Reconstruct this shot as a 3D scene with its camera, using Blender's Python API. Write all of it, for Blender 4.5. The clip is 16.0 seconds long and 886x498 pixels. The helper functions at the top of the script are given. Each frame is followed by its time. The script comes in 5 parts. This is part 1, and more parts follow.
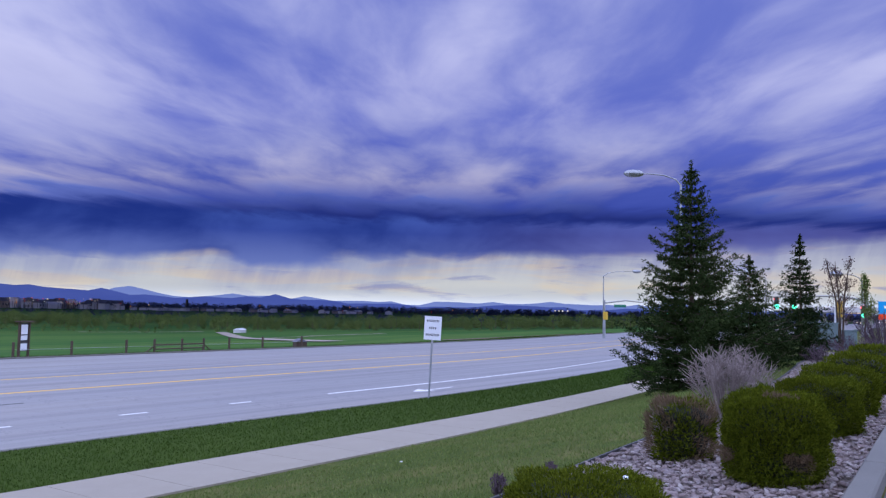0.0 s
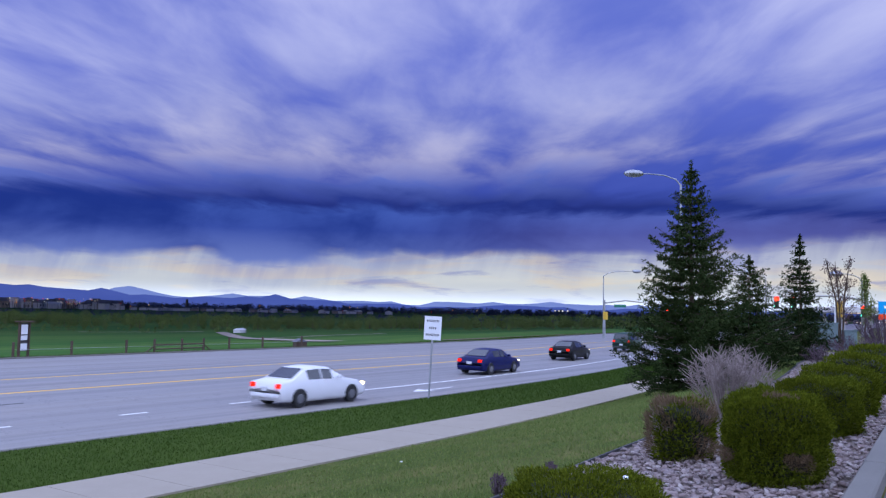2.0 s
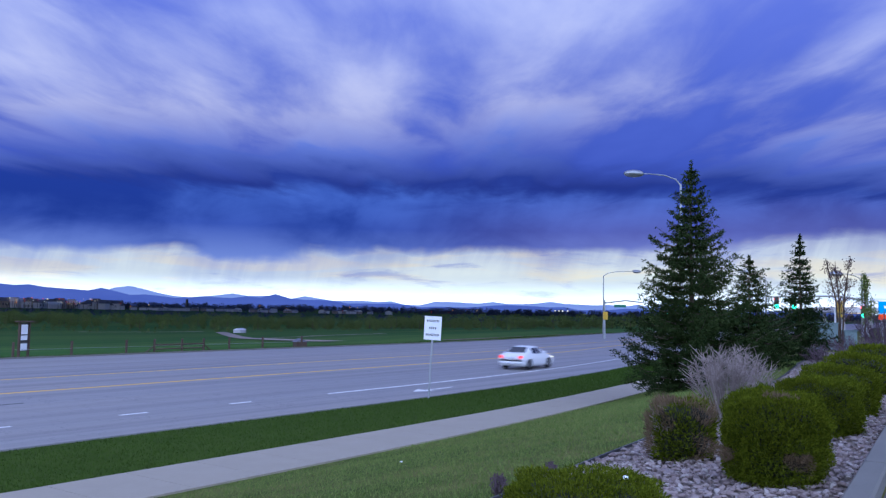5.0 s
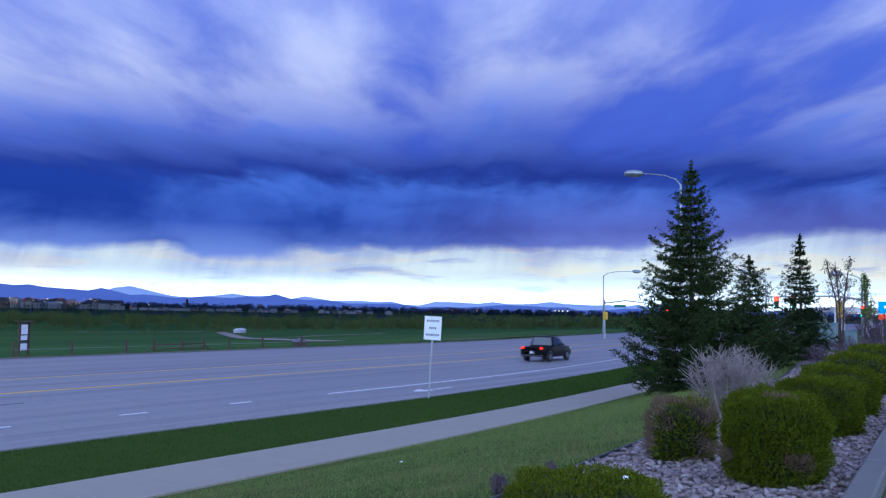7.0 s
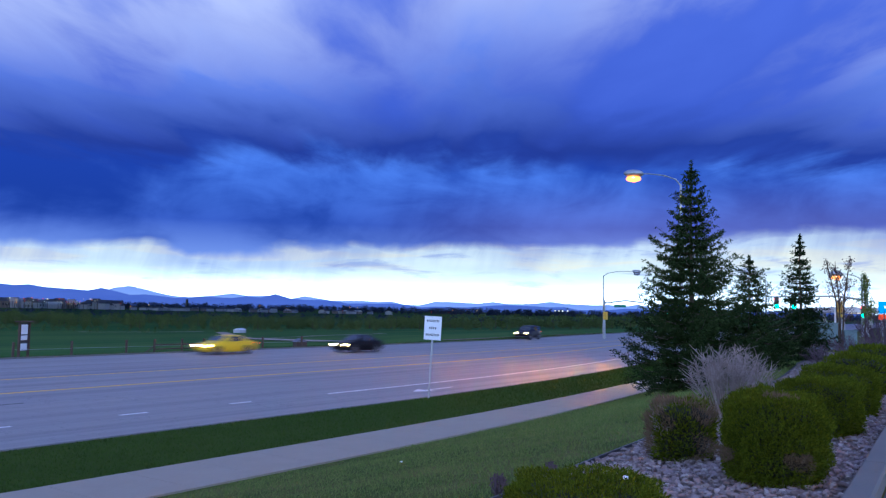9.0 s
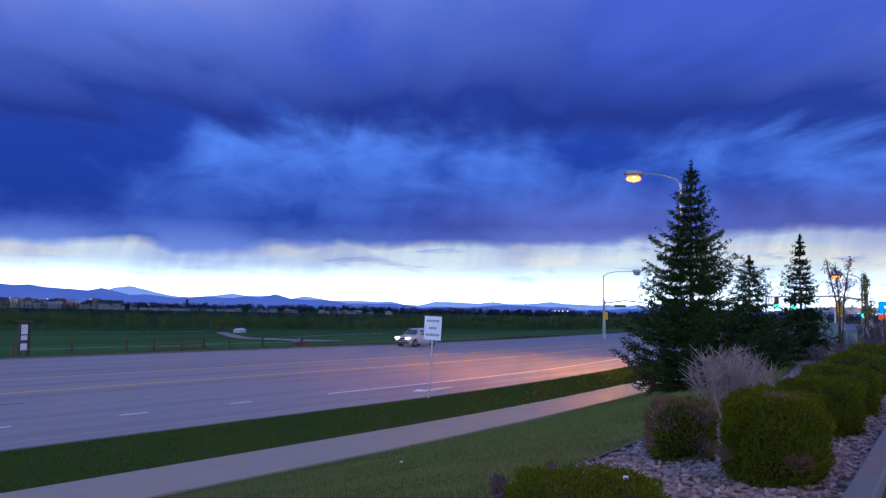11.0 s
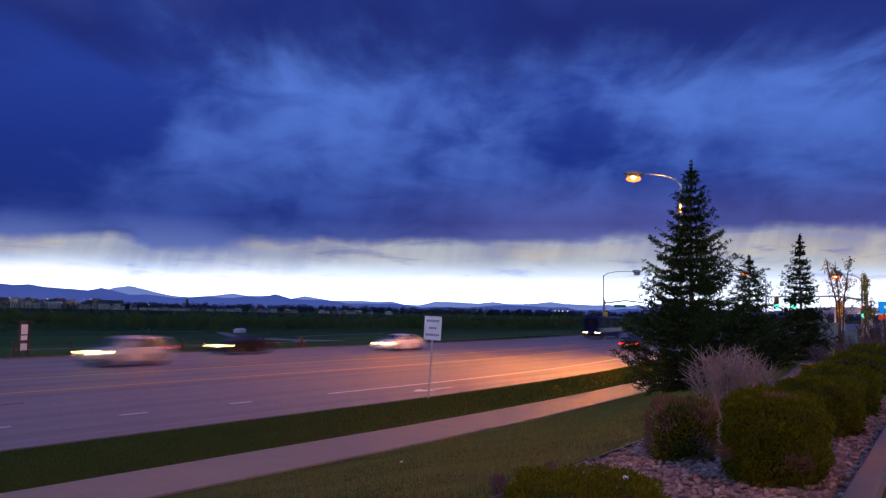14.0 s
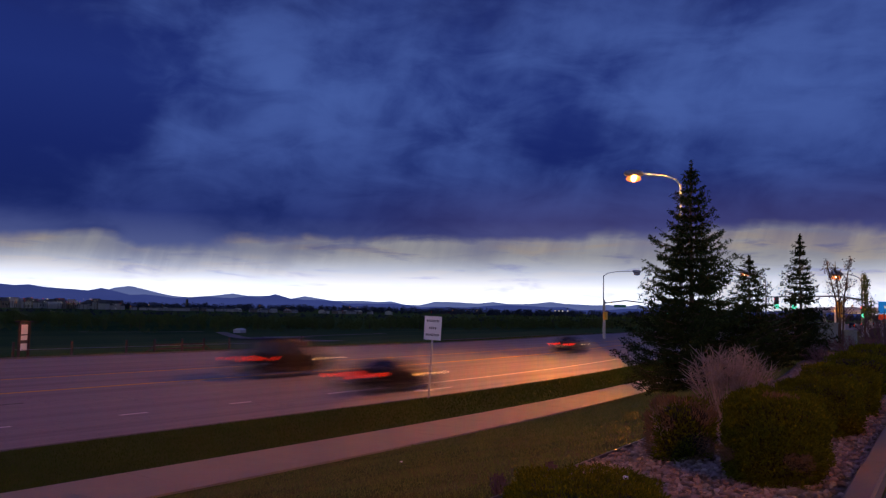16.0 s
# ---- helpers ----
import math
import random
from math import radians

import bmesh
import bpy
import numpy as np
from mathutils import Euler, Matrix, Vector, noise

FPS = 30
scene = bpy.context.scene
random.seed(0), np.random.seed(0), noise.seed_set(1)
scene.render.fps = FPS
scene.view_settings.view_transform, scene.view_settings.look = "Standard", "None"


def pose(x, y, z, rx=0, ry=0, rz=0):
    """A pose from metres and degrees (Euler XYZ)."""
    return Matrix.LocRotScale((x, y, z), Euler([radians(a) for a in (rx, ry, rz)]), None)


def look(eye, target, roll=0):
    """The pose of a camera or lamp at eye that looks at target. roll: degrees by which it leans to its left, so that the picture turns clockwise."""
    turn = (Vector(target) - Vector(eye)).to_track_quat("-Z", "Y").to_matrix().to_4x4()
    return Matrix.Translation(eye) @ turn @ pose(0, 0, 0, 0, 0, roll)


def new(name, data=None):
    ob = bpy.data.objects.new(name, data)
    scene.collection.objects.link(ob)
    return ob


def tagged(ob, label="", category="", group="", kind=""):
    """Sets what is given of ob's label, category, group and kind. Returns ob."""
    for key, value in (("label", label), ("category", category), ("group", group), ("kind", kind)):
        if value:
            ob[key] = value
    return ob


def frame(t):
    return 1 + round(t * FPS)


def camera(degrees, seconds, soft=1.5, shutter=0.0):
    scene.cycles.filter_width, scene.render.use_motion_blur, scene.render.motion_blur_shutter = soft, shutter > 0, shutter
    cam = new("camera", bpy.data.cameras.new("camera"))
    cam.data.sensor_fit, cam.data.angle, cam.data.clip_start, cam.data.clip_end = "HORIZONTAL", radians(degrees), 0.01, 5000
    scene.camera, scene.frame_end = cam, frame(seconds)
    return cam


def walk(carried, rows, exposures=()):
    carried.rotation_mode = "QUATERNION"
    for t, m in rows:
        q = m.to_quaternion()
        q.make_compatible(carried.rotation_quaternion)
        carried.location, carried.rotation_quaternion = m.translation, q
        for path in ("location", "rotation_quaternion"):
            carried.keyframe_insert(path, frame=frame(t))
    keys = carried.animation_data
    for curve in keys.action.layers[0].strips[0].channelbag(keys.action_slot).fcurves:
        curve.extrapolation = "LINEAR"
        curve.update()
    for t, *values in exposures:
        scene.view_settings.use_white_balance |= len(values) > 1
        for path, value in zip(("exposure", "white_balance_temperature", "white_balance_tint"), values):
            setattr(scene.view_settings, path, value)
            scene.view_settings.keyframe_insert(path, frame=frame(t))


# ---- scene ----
cam = camera(56.8, 16.0, soft=1.3, shutter=0.5)
EYE = Vector((0.0, 0.0, 3.6))
HEAD, PITCH, ROLL = radians(36.15), radians(4.18), 1.06
FWD = Vector((math.cos(HEAD), math.sin(HEAD), 0.0))
RIGHT = Vector((math.sin(HEAD), -math.cos(HEAD), 0.0))
AIM = EYE + FWD * math.cos(PITCH) + Vector((0, 0, math.sin(PITCH)))
walk(cam, [(0.0, look(EYE, AIM, ROLL)), (16.0, look(EYE, AIM, ROLL))],
     exposures=[(0.0, 0.05, 6450, 9), (4.0, 0.4, 6100, 2), (7.0, 0.6, 5700, -6), (9.0, 0.7, 5500, -9), (11.5, 0.45, 5850, -1), (13.5, 0.0, 6250, 6), (15.0, -0.4, 6500, 9), (16.0, -0.85, 6800, 12)])

# ---- sky and light ----
DECK_H = 160.0          # height of the cloud base above the eye
WALL_R = 2000.0         # distance of the rain front
OVERHEAD_FILL = 2.5          # extra glow of the deck's unseen overhead part, added to light the ground


def lin(r, g, b, k=1.0):
    """Linear colour from 8-bit display values."""
    f = lambda c: (c / 255 / 12.92 if c / 255 <= 0.04045 else ((c / 255 + 0.055) / 1.055) ** 2.4) * k
    return (f(r), f(g), f(b), 1.0)


world = bpy.data.worlds.new("dusk_sky")
scene.world = world
world.use_nodes = True
_bg = world.node_tree.nodes["Background"]
_sky = world.node_tree.nodes.new("ShaderNodeTexSky")
_sky.sky_type, _sky.sun_disc = "NISHITA", False
_sky.sun_elevation, _sky.sun_rotation = radians(4), radians(90) - HEAD
world.node_tree.links.new(_sky.outputs[0], _bg.inputs[0])
_bg.inputs[1].default_value = 0.06


# ---- materials ----
class Nodes:
    """Short hand for building one node material."""

    def __init__(self, name):
        self.m = bpy.data.materials.new(name)
        self.m.use_nodes = True
        self.t = self.m.node_tree
        self.t.nodes.clear()
        self.out = self.t.nodes.new("ShaderNodeOutputMaterial")

    def add(self, kind):
        return self.t.nodes.new("ShaderNode" + kind)

    def put(self, n, key, v):
        s = n.inputs[key]
        if hasattr(v, "is_output"):
            self.t.links.new(v, s)
        else:
            s.default_value = v

    def coord(self, which="Object"):
        return self.add("TexCoord").outputs[which]

    def math(self, op, a, b=0.0, c=0.0, clamp=False):
        n = self.add("Math")
        n.operation, n.use_clamp = op, clamp
        for i, v in enumerate((a, b, c)):
            self.put(n, i, v)
        return n.outputs[0]

    def scale(self, v, s):
        n = self.add("VectorMath")
        n.operation = "MULTIPLY"
        self.put(n, 0, v)
        self.put(n, 1, s)
        return n.outputs[0]

    def noise(self, v, scale, detail=4.0, rough=0.55, warp=0.0):
        n = self.add("TexNoise")
        for k, x in (("Vector", v), ("Scale", scale), ("Detail", detail), ("Roughness", rough), ("Distortion", warp)):
            self.put(n, k, x)
        return n.outputs["Fac"]

    def ramp(self, fac, stops, ease="LINEAR"):
        n = self.add("ValToRGB")
        n.color_ramp.interpolation = ease
        e = n.color_ramp.elements
        while len(e) < len(stops):
            e.new(0.5)
        for x, (p, c) in zip(e, stops):
            x.position, x.color = p, c if len(c) == 4 else (*c, 1)
        self.put(n, 0, fac)
        return n.outputs[0]

    def span(self, v, a, b, c=0.0, d=1.0, smooth=False):
        n = self.add("MapRange")
        n.interpolation_type = "SMOOTHSTEP" if smooth else "LINEAR"
        for i, x in enumerate((v, a, b, c, d)):
            self.put(n, i, x)
        return n.outputs[0]

    def mix(self, fac, a, b, how="MIX"):
        n = self.add("Mix")
        n.data_type, n.blend_type = "RGBA", how
        self.put(n, 0, fac)
        self.put(n, 6, a)
        self.put(n, 7, b)
        return n.outputs[2]

    def bump(self, h, strength=0.3, dist=0.02):
        n = self.add("Bump")
        self.put(n, "Strength", strength)
        self.put(n, "Distance", dist)
        self.put(n, "Height", h)
        return n.outputs[0]

    def surface(self, colour, rough=0.8, metal=0.0, normal=None, **more):
        n = self.add("BsdfPrincipled")
        self.put(n, "Base Color", colour)
        self.put(n, "Roughness", rough)
        self.put(n, "Metallic", metal)
        if normal is not None:
            self.put(n, "Normal", normal)
        for k, v in more.items():
            self.put(n, k.replace("_", " "), v)
        self.t.links.new(n.outputs[0], self.out.inputs[0])
        return self.m

    def glow(self, colour, strength):
        n = self.add("Emission")
        self.put(n, 0, colour)
        self.put(n, 1, strength)
        self.t.links.new(n.outputs[0], self.out.inputs[0])
        return self.m


def rough_paint(name, a, b, scale, rough=0.8, metal=0.0, bump=0.2, size=0.01, where="Object"):
    """A surface that wavers between two colours at two scales, with fine relief."""
    k = Nodes(name)
    v = k.coord(where)
    big, fine = k.noise(v, scale, 3), k.noise(v, scale * 9, 5, 0.65)
    c = k.mix(k.math("MULTIPLY_ADD", fine, 0.45, k.math("MULTIPLY", big, 0.55)), (*a, 1), (*b, 1))
    return k.surface(c, rough, metal, k.bump(fine, bump, size))


def cloud_material():
    """Cloud base, from near to far: unseen added glow, lit billows, dark ragged bank."""
    k = Nodes("cloud_base")
    p = k.scale(k.coord(), (1 / DECK_H, 1 / DECK_H, 1 / DECK_H))
    s = k.add("SeparateXYZ")
    k.put(s, 0, p)
    side, far = s.outputs[0], s.outputs[1]
    # cloud masses are drawn out along the wind
    q = k.scale(p, (1.0, 0.37, 1.0))
    big = k.noise(q, 0.55, 3, 0.5, 0.3)
    folds = k.noise(q, 1.3, 9, 0.50, 0.25)
    puffs = k.noise(k.scale(p, (1.0, 0.36, 1.0)), 2.6, 8, 0.56, 0.5)
    wisps = k.noise(k.scale(p, (1.3, 0.35, 1.0)), 1.6, 6, 0.55, 0.6)
    tone = k.math("ADD", k.math("MULTIPLY", folds, 0.44), k.math("ADD", k.math("MULTIPLY", puffs, 0.22), k.math("MULTIPLY", big, 0.34)))
    warped = k.math("ADD", far, k.math("MULTIPLY_ADD", folds, 3.4, k.math("MULTIPLY_ADD", puffs, 1.0, -2.2)))
    f = k.span(warped, 0.0, 20.0)
    at = lambda v: v / 20.0
    dark = k.ramp(f, [(0.0, lin(108, 122, 202)), (at(4), lin(92, 106, 196)), (at(5.6), lin(72, 88, 178)), (at(7.2), lin(60, 76, 164)), (at(8.6), lin(32, 44, 116)), (1.0, lin(30, 42, 110))])
    light = k.ramp(f, [(0.0, lin(180, 190, 240)), (at(3.6), lin(194, 196, 238)), (at(5.0), lin(170, 174, 222)), (at(6.6), lin(172, 170, 206)), (at(7.6), lin(96, 112, 190)), (at(8.8), lin(40, 56, 134)), (1.0, lin(60, 80, 172))])
    # the sun behind the far rim lights the billows most on one side
    lean = k.math("MULTIPLY", k.span(side, -2.6, 2.2, 0.02, -0.03), k.span(far, 7.8, 9.0, 1.0, 0.0, smooth=True))
    mixed = k.math("ADD", lean, tone)
    c = k.mix(k.span(mixed, 0.37, 0.64, smooth=True), dark, light)
    # unseen brighter part overhead, added to light the ground until it drifts away
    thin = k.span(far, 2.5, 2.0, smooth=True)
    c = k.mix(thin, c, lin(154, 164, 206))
    gain = k.math("MULTIPLY_ADD", thin, OVERHEAD_FILL, 1.0)
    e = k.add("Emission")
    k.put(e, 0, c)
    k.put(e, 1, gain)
    # the bank breaks off along a ragged edge
    edge = k.math("ADD", far, k.math("MULTIPLY_ADD", wisps, 2.2, k.math("MULTIPLY_ADD", puffs, 1.0, k.math("MULTIPLY_ADD", big, 2.0, -2.6))))
    left = k.span(side, -3.4, -0.6, 1.2, 0.0, smooth=True)
    bank = k.span(k.math("ADD", edge, left), 8.7, 9.9, 1.0, 0.0, smooth=True)
    hole = k.add("BsdfTransparent")
    m = k.add("MixShader")
    k.put(m, 0, bank)
    k.t.links.new(hole.outputs[0], m.inputs[1])
    k.t.links.new(e.outputs[0], m.inputs[2])
    k.t.links.new(m.outputs[0], k.out.inputs[0])
    return k.m


def rain_wall_material():
    """The far storm front: hanging rain in slanting streaks over a ragged, thinning lower rim."""
    k = Nodes("hanging_rain")
    s = k.add("SeparateXYZ")
    k.put(s, 0, k.scale(k.coord(), (1 / WALL_R, 1 / WALL_R, 1 / WALL_R)))
    side, up = k.math("ARCTAN2", s.outputs[0], s.outputs[1]), s.outputs[2]
    slant = k.math("SUBTRACT", side, k.math("MULTIPLY", up, 0.30))
    q = k.add("CombineXYZ")
    k.put(q, 0, side)
    k.put(q, 1, up)
    w = k.add("CombineXYZ")
    k.put(w, 0, slant)
    k.put(w, 1, up)
    q, w = q.outputs[0], w.outputs[0]
    streaks = k.noise(k.scale(w, (10.0, 2.4, 1.0)), 1.0, 5, 0.5, 0.5)
    fine = k.noise(k.scale(w, (34.0, 8.0, 1.0)), 1.0, 4, 0.5, 0.5)
    broad = k.noise(k.scale(q, (4.2, 7.0, 1.0)), 1.0, 4, 0.5, 0.4)
    folds = k.noise(k.scale(q, (9.0, 20.0, 1.0)), 1.0, 9, 0.58, 0.5)
    t = k.math("ADD", k.math("MULTIPLY", streaks, 0.22), k.math("ADD", k.math("MULTIPLY", broad, 0.48), k.math("MULTIPLY", folds, 0.30)))
    t = k.math("ADD", t, k.math("MULTIPLY", k.span(side, -0.46, -0.10, -0.22, 0.0, smooth=True), k.span(up, 0.06, 0.12)))
    f = k.span(up, 0.05, 0.45)
    at = lambda v: (v - 0.05) / 0.40
    dark = k.ramp(f, [(0.0, lin(48, 68, 148)), (at(0.09), lin(30, 49, 126)), (at(0.16), lin(32, 52, 136)), (at(0.24), lin(40, 63, 152)), (1.0, lin(32, 48, 126))])
    light = k.ramp(f, [(0.0, lin(102, 118, 184)), (at(0.09), lin(56, 76, 158)), (at(0.16), lin(78, 108, 196)), (at(0.24), lin(88, 122, 212)), (1.0, lin(66, 90, 174))])
    c = k.mix(k.span(t, 0.36, 0.60, smooth=True), dark, light)
    # evening light comes through the rain on the side of the sunset
    c = k.mix(k.math("MULTIPLY", k.span(side, -0.10, 0.30, 0.0, 0.22, smooth=True), k.span(up, 0.16, 0.07, 0.0, 1.0, smooth=True)), c, lin(140, 126, 180))
    e = k.add("Emission")
    k.put(e, 0, c)
    lift = k.math("ADD", up, k.math("MULTIPLY_ADD", streaks, 0.022, k.math("MULTIPLY_ADD", fine, 0.008, k.math("MULTIPLY_ADD", folds, 0.030, k.math("MULTIPLY_ADD", broad, 0.070, -0.060)))))
    rim = k.math("SUBTRACT", lift, k.span(side, 0.10, 0.40, 0.0, 0.016, smooth=True))
    solid = k.span(rim, 0.050, 0.074, 0.0, 1.0, smooth=True)
    veil = k.math("MULTIPLY", k.span(rim, 0.022, 0.064, 0.0, 0.62, smooth=True), k.span(k.math("MULTIPLY_ADD", fine, 0.4, k.math("MULTIPLY", streaks, 0.6)), 0.34, 0.66, 0.3, 1.0, smooth=True))
    hole = k.add("BsdfTransparent")
    m = k.add("MixShader")
    k.put(m, 0, k.math("MAXIMUM", solid, veil))
    k.t.links.new(hole.outputs[0], m.inputs[1])
    k.t.links.new(e.outputs[0], m.inputs[2])
    k.t.links.new(m.outputs[0], k.out.inputs[0])
    return k.m


def horizon_material():
    """The clear strip of evening sky under the cloud, brightest low down, with torn low clouds in it."""
    k = Nodes("evening_strip")
    v = k.coord()
    s = k.add("SeparateXYZ")
    k.put(s, 0, v)
    n = k.noise(k.scale(v, (0.0016, 0.0016, 0.009)), 1.0, 7, 0.58, 0.6)
    up = k.span(k.math("ADD", s.outputs[2], k.math("MULTIPLY_ADD", n, 160.0, -80.0)), -240.0, 620.0)
    c = k.ramp(up, [(0.0, lin(226, 236, 250)), (0.28, lin(206, 216, 240)), (0.45, lin(236, 238, 242)), (0.62, lin(222, 226, 242)), (0.8, lin(170, 178, 225)), (1.0, lin(110, 122, 195))])
    warm = k.noise(k.scale(v, (0.0011, 0.0011, 0.009)), 1.0, 5, 0.55, 0.4)
    c = k.mix(k.math("MULTIPLY", k.span(warm, 0.47, 0.62, 0.0, 0.65, smooth=True), k.span(s.outputs[2], -20.0, 120.0, 0.25, 1.0)), c, lin(255, 236, 212))
    grey = k.noise(k.scale(v, (0.0022, 0.0022, 0.014)), 1.0, 7, 0.6, 0.5)
    c = k.mix(k.span(grey, 0.54, 0.72, 0.0, 0.6, smooth=True), c, lin(146, 156, 220))
    return k.glow(c, k.span(s.outputs[2], -200.0, 120.0, 3.1, 0.68, smooth=True))


M = {}
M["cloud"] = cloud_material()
M["rain"] = rain_wall_material()
M["strip"] = horizon_material()


def asphalt():
    k = Nodes("road_concrete")
    v = k.coord()
    big = k.noise(k.scale(v, (0.05, 0.5, 1)), 1.0, 4)
    fine = k.noise(v, 30, 6, 0.7)
    wear = k.noise(k.scale(v, (0.02, 1.1, 1)), 1.0, 5, 0.6)
    s = k.add("SeparateXYZ")
    k.put(s, 0, v)
    lanes = k.math("ABSOLUTE", k.math("SUBTRACT", k.math("FRACT", k.math("DIVIDE", s.outputs[1], 1.95)), 0.5))
    old = k.noise(k.scale(v, (0.012, 0.14, 1)), 1.0, 3, 0.5)
    c = k.mix(big, (0.175, 0.168, 0.165, 1), (0.255, 0.245, 0.235, 1))
    c = k.mix(k.span(old, 0.45, 0.6, 0.0, 0.5), c, (0.27, 0.235, 0.20, 1))
    c = k.mix(k.math("MULTIPLY", k.span(lanes, 0.2, 0.45, 0.0, 0.45, smooth=True), k.span(wear, 0.35, 0.6)), c, (0.12, 0.116, 0.12, 1))
    c = k.mix(k.span(wear, 0.55, 0.75, 0.0, 0.45), c, (0.12, 0.116, 0.12, 1))
    cr = k.noise(k.scale(v, (0.5, 0.35, 1)), 1.0, 6, 0.6, 0.8)
    crack = k.span(k.math("ABSOLUTE", k.math("SUBTRACT", cr, 0.5)), 0.0, 0.006, 0.6, 0.0)
    c = k.mix(crack, c, (0.05, 0.048, 0.05, 1))
    c = k.mix(k.math("MULTIPLY", fine, 0.25), c, (0.33, 0.31, 0.29, 1))
    return k.surface(c, k.span(wear, 0.3, 0.7, 0.5, 0.68), 0.0, k.bump(fine, 0.25, 0.006))


def grass_ground():
    k = Nodes("grass_ground")
    v = k.coord()
    big, mid, fine = k.noise(v, 0.02, 5, 0.6), k.noise(v, 0.6, 5, 0.6), k.noise(v, 22, 4, 0.7)
    c = k.mix(k.span(big, 0.42, 0.62), (0.065, 0.088, 0.017, 1), (0.10, 0.115, 0.027, 1))
    c = k.mix(k.span(mid, 0.42, 0.62, 0, 0.75), c, (0.17, 0.145, 0.05, 1))
    c = k.mix(k.math("MULTIPLY", fine, 0.5), c, (0.04, 0.07, 0.012, 1))
    return k.surface(c, 0.95, 0, k.bump(fine, 0.5, 0.03), Specular_IOR_Level=0.08)


def far_field():
    k = Nodes("far_field")
    v = k.coord()
    a, b = k.noise(k.scale(v, (0.004, 0.012, 1)), 1.0, 5, 0.6, 0.5), k.noise(v, 0.15, 5, 0.6)
    c = k.mix(k.span(a, 0.4, 0.62), (0.030, 0.10, 0.018, 1), (0.070, 0.135, 0.026, 1))
    c = k.mix(k.span(b, 0.45, 0.75, 0, 0.4), c, (0.03, 0.06, 0.025, 1))
    return k.surface(c, 0.95, 0, None, Specular_IOR_Level=0.05)


def turf():
    k = Nodes("green_turf")
    v = k.coord()
    a, b = k.noise(v, 0.7, 4), k.noise(v, 14, 4, 0.6)
    c = k.mix(a, (0.034, 0.058, 0.009, 1), (0.070, 0.100, 0.018, 1))
    return k.surface(k.mix(k.math("MULTIPLY", b, 0.4), c, (0.012, 0.034, 0.004, 1)), 0.95, 0, None, Specular_IOR_Level=0.04)


M["road"] = asphalt()
M["grass"] = grass_ground()
M["field"] = far_field()
M["walk"] = rough_paint("sidewalk_concrete", (0.26, 0.225, 0.17), (0.35, 0.305, 0.235), 1.5, 0.85, 0, 0.2, 0.004)
M["kerb"] = rough_paint("kerb_concrete", (0.11, 0.105, 0.09), (0.17, 0.16, 0.14), 2.5, 0.85, 0, 0.3, 0.006)
M["yellow_line"] = rough_paint("yellow_road_paint", (0.72, 0.42, 0.06), (0.85, 0.52, 0.12), 6, 0.8)
M["white_line"] = rough_paint("white_road_paint", (0.68, 0.67, 0.64), (0.85, 0.84, 0.82), 6, 0.8)
M["bark"] = rough_paint("bark", (0.06, 0.04, 0.03), (0.12, 0.085, 0.06), 8, 0.95, 0, 0.6, 0.02)
M["steel"] = rough_paint("galvanised_steel", (0.30, 0.31, 0.32), (0.42, 0.43, 0.44), 5, 0.45, 0.8)
M["dark_steel"] = rough_paint("dark_metal", (0.03, 0.03, 0.035), (0.06, 0.06, 0.06), 5, 0.5, 0.3)
M["wood"] = rough_paint("weathered_wood", (0.05, 0.03, 0.02), (0.10, 0.065, 0.045), 6, 0.9)
M["sign_white"] = rough_paint("reflective_white_sheet", (0.72, 0.72, 0.74), (0.82, 0.82, 0.82), 3, 0.4)
M["black_print"] = rough_paint("black_print", (0.02, 0.02, 0.02), (0.04, 0.04, 0.04), 3, 0.6)


def leafy(name, a, b, rough=0.8):
    """Foliage whose leaves differ one by one."""
    k = Nodes(name)
    g = k.add("NewGeometry")
    n = k.noise(k.coord(), 2.2, 3)
    c = k.mix(k.math("MULTIPLY_ADD", g.outputs["Random Per Island"], 0.6, k.math("MULTIPLY", n, 0.4)), (*a, 1), (*b, 1))
    return k.surface(c, rough, 0, None, Specular_IOR_Level=0.02)


M["needles"] = leafy("spruce_needles", (0.010, 0.022, 0.007), (0.056, 0.078, 0.024))
M["needles_dark"] = leafy("dark_spruce_needles", (0.008, 0.016, 0.006), (0.034, 0.052, 0.016))
M["hedge"] = leafy("hedge_leaves", (0.014, 0.026, 0.002), (0.15, 0.175, 0.013))
M["hedge_dry"] = leafy("hedge_dry_twigs", (0.10, 0.07, 0.045), (0.22, 0.15, 0.09))
M["twig"] = leafy("bare_twigs", (0.15, 0.12, 0.11), (0.38, 0.31, 0.28))
M["purple_twig"] = leafy("purple_twigs", (0.07, 0.05, 0.06), (0.14, 0.10, 0.12))
M["blades"] = leafy("grass_blades", (0.062, 0.125, 0.022), (0.23, 0.25, 0.085))
M["blades_green"] = leafy("green_grass_blades", (0.024, 0.056, 0.008), (0.070, 0.112, 0.020))
M["far_leaf"] = leafy("far_tree_leaves", (0.060, 0.095, 0.025), (0.16, 0.20, 0.055))
# blue distance haze is mixed into this leaf colour
M["far_dark"] = leafy("haze_tinted_wood", (0.040, 0.050, 0.085), (0.075, 0.090, 0.130))
M["sapling_leaf"] = leafy("sapling_leaves", (0.09, 0.13, 0.03), (0.17, 0.20, 0.06))
M["bronze_leaf"] = leafy("bronze_leaves", (0.08, 0.05, 0.05), (0.16, 0.11, 0.10))


